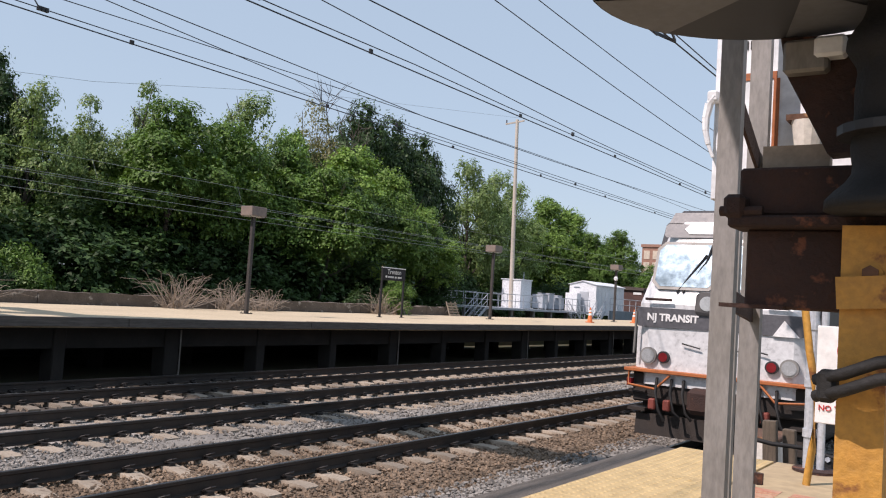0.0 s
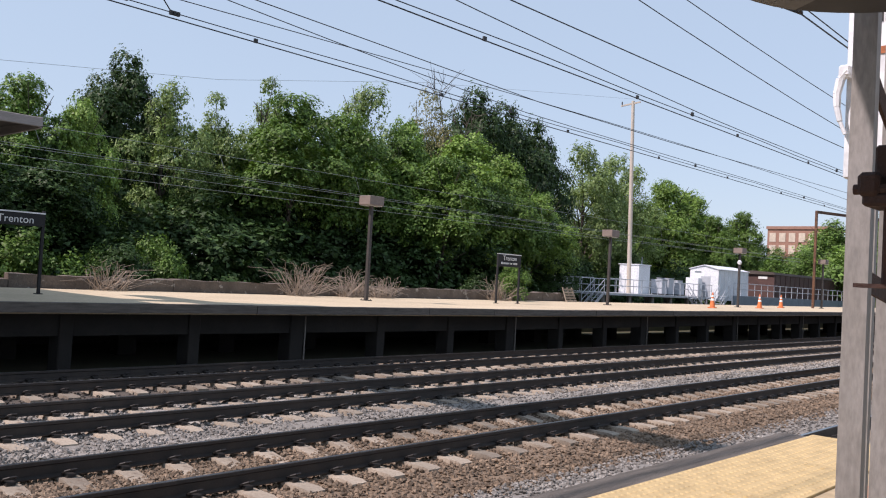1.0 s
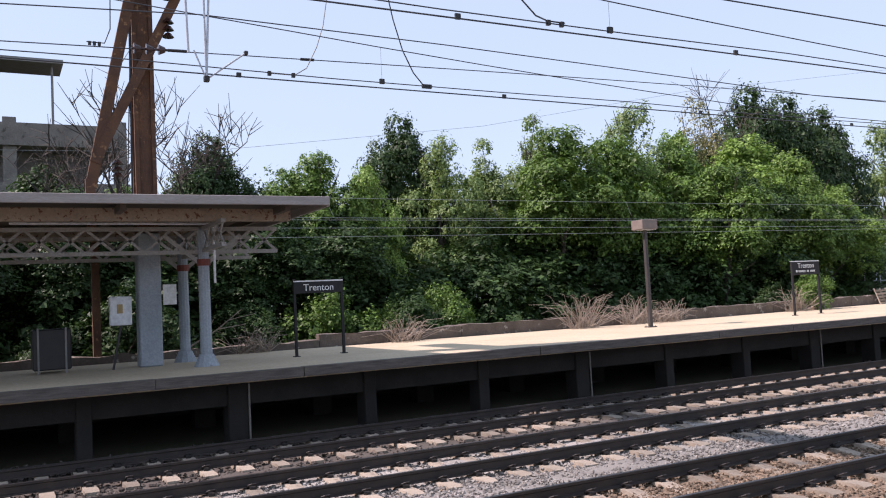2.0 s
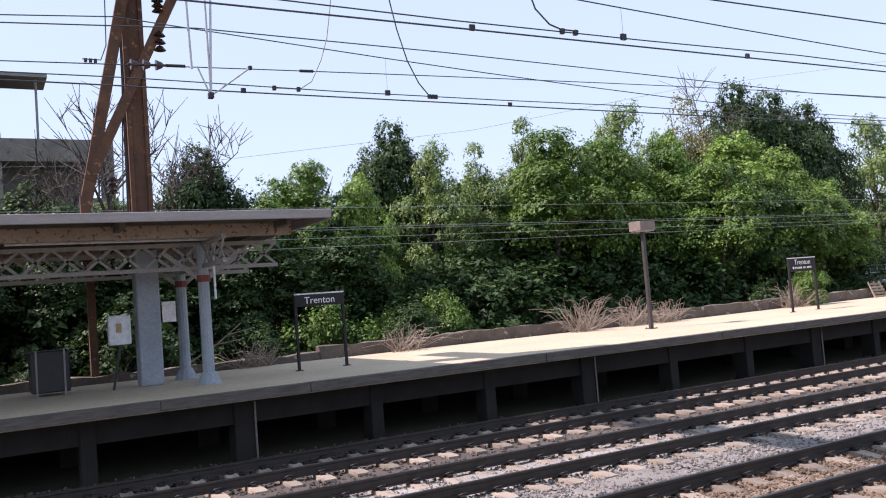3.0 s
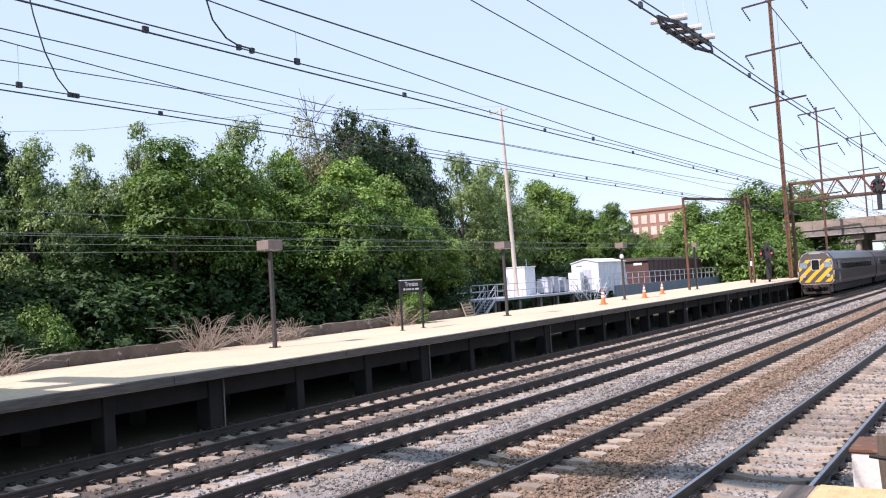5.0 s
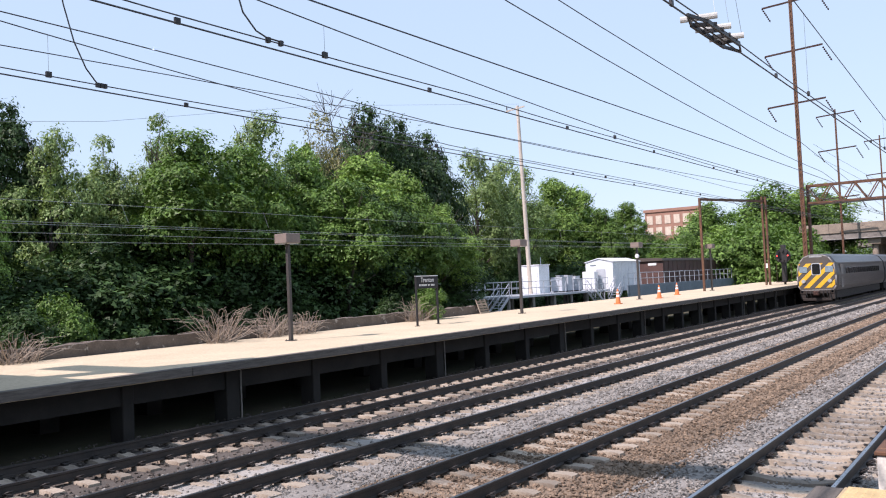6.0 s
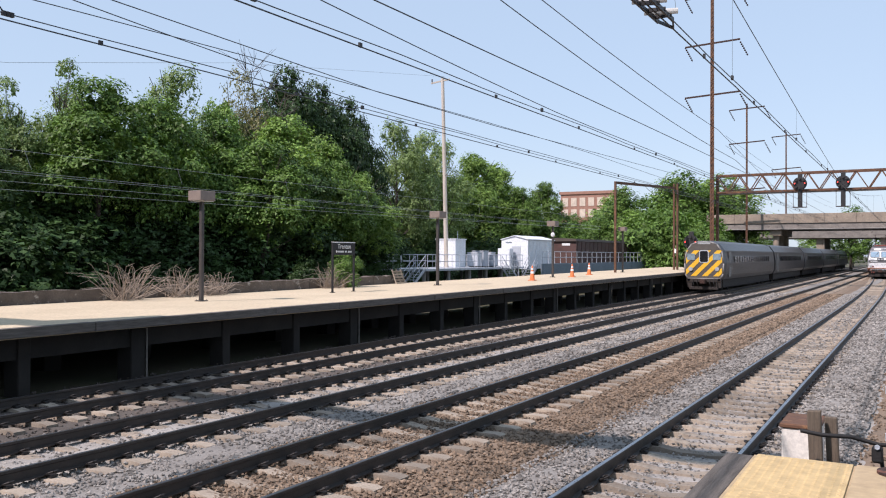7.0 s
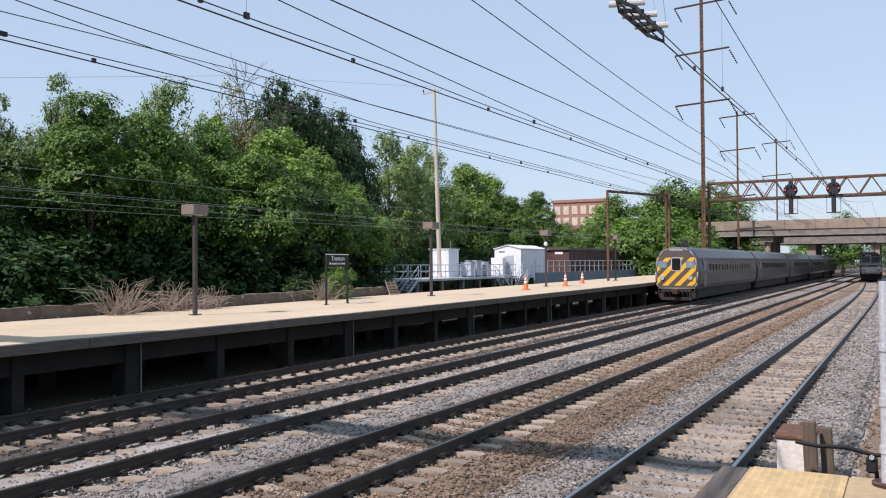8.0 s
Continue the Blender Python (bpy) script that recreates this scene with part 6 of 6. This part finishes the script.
pp = thing("conduit_pipes", "white conduit pipes on a flanged base plate", "pipe", 0.1, 0.25, NZ)
part("flange", rod(bm_new(), (7.1, 7.1, 0), (7.1, 7.1, 0.02), 0.16, seg=18), M_RUSTDARK, pp)
part("pipe", rod(bm_new(), (7.05, 7.1, 0.02), (7.05, 7.1, 1.6), 0.04, seg=12), M_GALV, pp)
part("pipe", rod(bm_new(), (7.13, 7.12, 0.02), (7.13, 7.12, 1.6), 0.028, seg=12), M_GALV, pp)
for z in (0.25, 0.62, 1.05):
    part("pipe_coupling", rod(bm_new(), (7.05, 7.1, z), (7.05, 7.1, z + 0.06), 0.05, seg=12), M_GALV, pp)
yp = thing("bent_pipe", "thin bent pipe with flaking yellow paint", "pipe", 0.06, 0.25, NZ)
link("pipe", tube([(7.20, 6.5, 0), (7.23, 6.5, 0.25), (7.25, 6.5, 0.6), (7.19, 6.5, 0.9), (7.15, 6.5, 1.2), (7.15, 6.5, 1.55)], 0.026, 8), M_YELSTEEL, yp)
ws = thing("warning_sign", "white warning sign with red and black letters", "sign", 7.66, 5.9, NZ)
part("sign_panel", boxed(-0.2, 0.2, 0, 0.012, 0.52, 1.09, bevel=0.004), M_WHITE, ws)
part("sign_post", boxed(-0.03, 0.03, 0.013, 0.05, 0, 1.09), M_GALVD, ws)
word("lettering", "WARNING", 0.077, M_SIGNRED, ws, pose(0.0, -0.004, 0.79, 90, 0, 0))
word("lettering", "PRIVATE PROPERTY", 0.042, M_BLACK, ws, pose(0.0, -0.004, 0.70, 90, 0, 0))
word("lettering", "NO TRESPASSING", 0.046, M_SIGNRED, ws, pose(0.0, -0.004, 0.61, 90, 0, 0))
bm = bm_new()
for k in range(20):
    a, b = k * math.pi / 10, (k + 1) * math.pi / 10
    bar(bm, (0.085 * math.cos(a), -0.003, 0.95 + 0.085 * math.sin(a)), (0.085 * math.cos(b), -0.003, 0.95 + 0.085 * math.sin(b)), 0.008, 0.025, (0, 1, 0))
part("prohibition_ring", bm, M_SIGNRED, ws)

R, DZ = 0.48, 3.09
ds = thing("hanging_drum_lamp", "large charcoal drum-shaped lamp shade hung from a bracket post", "lamp", 7.93, 2.73, DZ)
part("rim", rod(bm_new(), (0, 0, 0), (0, 0, 0.5), R, R * 0.97, 48), M_DISC, ds)
for k in range(4):
    a = k * math.pi / 2 + 0.95
    bm = bm_new()
    pts = [(0.1 * math.cos(a), 0.1 * math.sin(a))] + [(R * 0.985 * math.cos(a + q * 0.157), R * 0.985 * math.sin(a + q * 0.157)) for q in range(6)]
    bm.faces.new([bm.verts.new((x, y, -0.004)) for x, y in pts][::-1])
    part("shade_panel", bm, M_DISCLT, ds, "lighter grey panel of the shade")
part("suspension_rod", rod(bm_new(), (0, 0, 0.5), (0, 0, 0.9), 0.03), M_BLACK, ds)
part("bracket_arm", rod(bm_new(), (0, 0, 0.9), (1.6, 0.3, 0.9), 0.035), M_BLACK, ds)
part("bracket_post", rod(bm_new(), (1.6, 0.3, 1.0), (1.6, 0.3, NZ - DZ), 0.06), M_BLACK, ds)

# added roof, out of view, that darkens the boot and the upper column
cn = thing("equipment_canopy", "unseen dark metal canopy added to shade the platform equipment", "canopy", 0, 0, 0)
part("roof", boxed(7.05, 11.0, 1.0, 2.65, 4.6, 4.72), M_GALVD, cn)
for cx, cy in ((10.6, 1.2), (10.6, 2.4)):
    part("canopy_post", boxed(cx - 0.06, cx + 0.06, cy - 0.06, cy + 0.06, NZ, 4.6), M_GALVD, cn)

# ---------- things past the platform end ----------
rb = thing("rusting_box", "white steel box rusting at its edges", "box", 6.22, 9.75, -0.27)
part("body", boxed(-0.17, 0.19, -0.2, 0.45, 0, 1.24, bevel=0.012), M_RUSTBOX, rb)
part("lid", boxed(-0.19, 0.21, -0.22, 0.47, 1.24, 1.29, bevel=0.012), M_RUSTY, rb, "rusted lid")
part("edge_strip", boxed(0.165, 0.195, -0.212, -0.2, 0, 1.24), M_RUSTY, rb)
for x0, x1, h, lean, y in ((6.35, 6.48, 1.5, 0.06, 9.3), (6.50, 6.62, 1.42, 0.07, 9.5)):
    st = thing("timber_stake", "split grey timber stake in the ballast", "stake", x0, y, -0.27, group="timber stakes")
    bm = boxed(0, x1 - x0, 0, 0.09, 0, h, bevel=0.01)
    for v in bm.verts:
        v.co.x -= lean * (v.co.z / h - 0.6)
        v.co.z += 0.02 * math.sin(v.co.x * 60) if v.co.z > 1 else 0
    part("stake", bm, M_RAWWOOD, st)
wire("black_cable", [(6.3, 9.02, 1.06), (6.5, 9.0, 1.04), (6.75, 9.1, 1.03), (7.0, 9.15, 0.97), (7.3, 9.1, 1.0), (8.5, 9.0, 1.05)], 0.022, M_BLACKRUB, "thick black cable strung past the stakes", "cables")
wire("black_cable", [(7.0, 9.15, 0.96), (7.03, 9.15, 0.7), (7.1, 9.1, 0.2), (7.1, 9.1, -0.3)], 0.02, M_BLACKRUB, "thick black cable hanging down", "cables")
cc = thing("cable_clamp", "small dark cable clamp with bright bolt", "clamp", 6.98, 9.12, 0.9)
part("clamp_body", boxed(-0.05, 0.05, -0.05, 0.05, -0.1, 0.06, bevel=0.02), M_BLACKRUB, cc)
part("clamp_bolt", rod(bm_new(), (0, -0.07, 0.06), (0, -0.05, 0.06), 0.025, seg=6), M_GALV, cc)

# ---------- ties and rail clips ----------
for tname, tx in TRACKS:
    t = track_obs[tname]
    lift = {"track_1": -0.19, "track_2": -0.205, "track_3": -0.185, "track_4": -0.18}[tname]
    off = {"track_1": 0.1, "track_2": 0.35, "track_3": 0.21, "track_4": 0.0}[tname]
    for i in range(-10, 250):
        y = off + i * 0.625
        ob = link("tie", TIE, None, t)
        ob.location = (bend(tname, y) + 0.03 * noise.noise(Vector((y, tx, 0))), y, lift + 0.008 * noise.noise(Vector((y * 3, tx, 5))))
        ob.rotation_euler = (0, 0, radians(0.8 * noise.noise(Vector((y * 2, tx, 9)))))
        far = 26 if tname in ("track_3", "track_2", "track_4") else 18
        if 1.5 < y < far:
            for s in (-0.7525, 0.7525):
                for d in (-1, 1):
                    cl = link("rail_clip", CLIP, None, t)
                    cl.location = (s + d * 0.11, y, lift + 0.015)
                    cl.rotation_euler = (0, 0, 0 if d > 0 else math.pi)


# ---------- movement ----------
def motions():
    rows = []
    for k in range(17):
        y = 14.2 + 15.45 * k * 0.5
        f = max(0.0, y - 50) / 87
        rows.append((k * 0.5, pose(4.37 + bend("track_4", y), y, 0, 0, 0, math.degrees(1.9 * 2 * f / 87))))
    walk(loco, rows)
    walk(train, [(k * 0.5, pose(-7.2, 112.6 - 6.5 * k * 0.5, 0)) for k in range(17)])


motions()
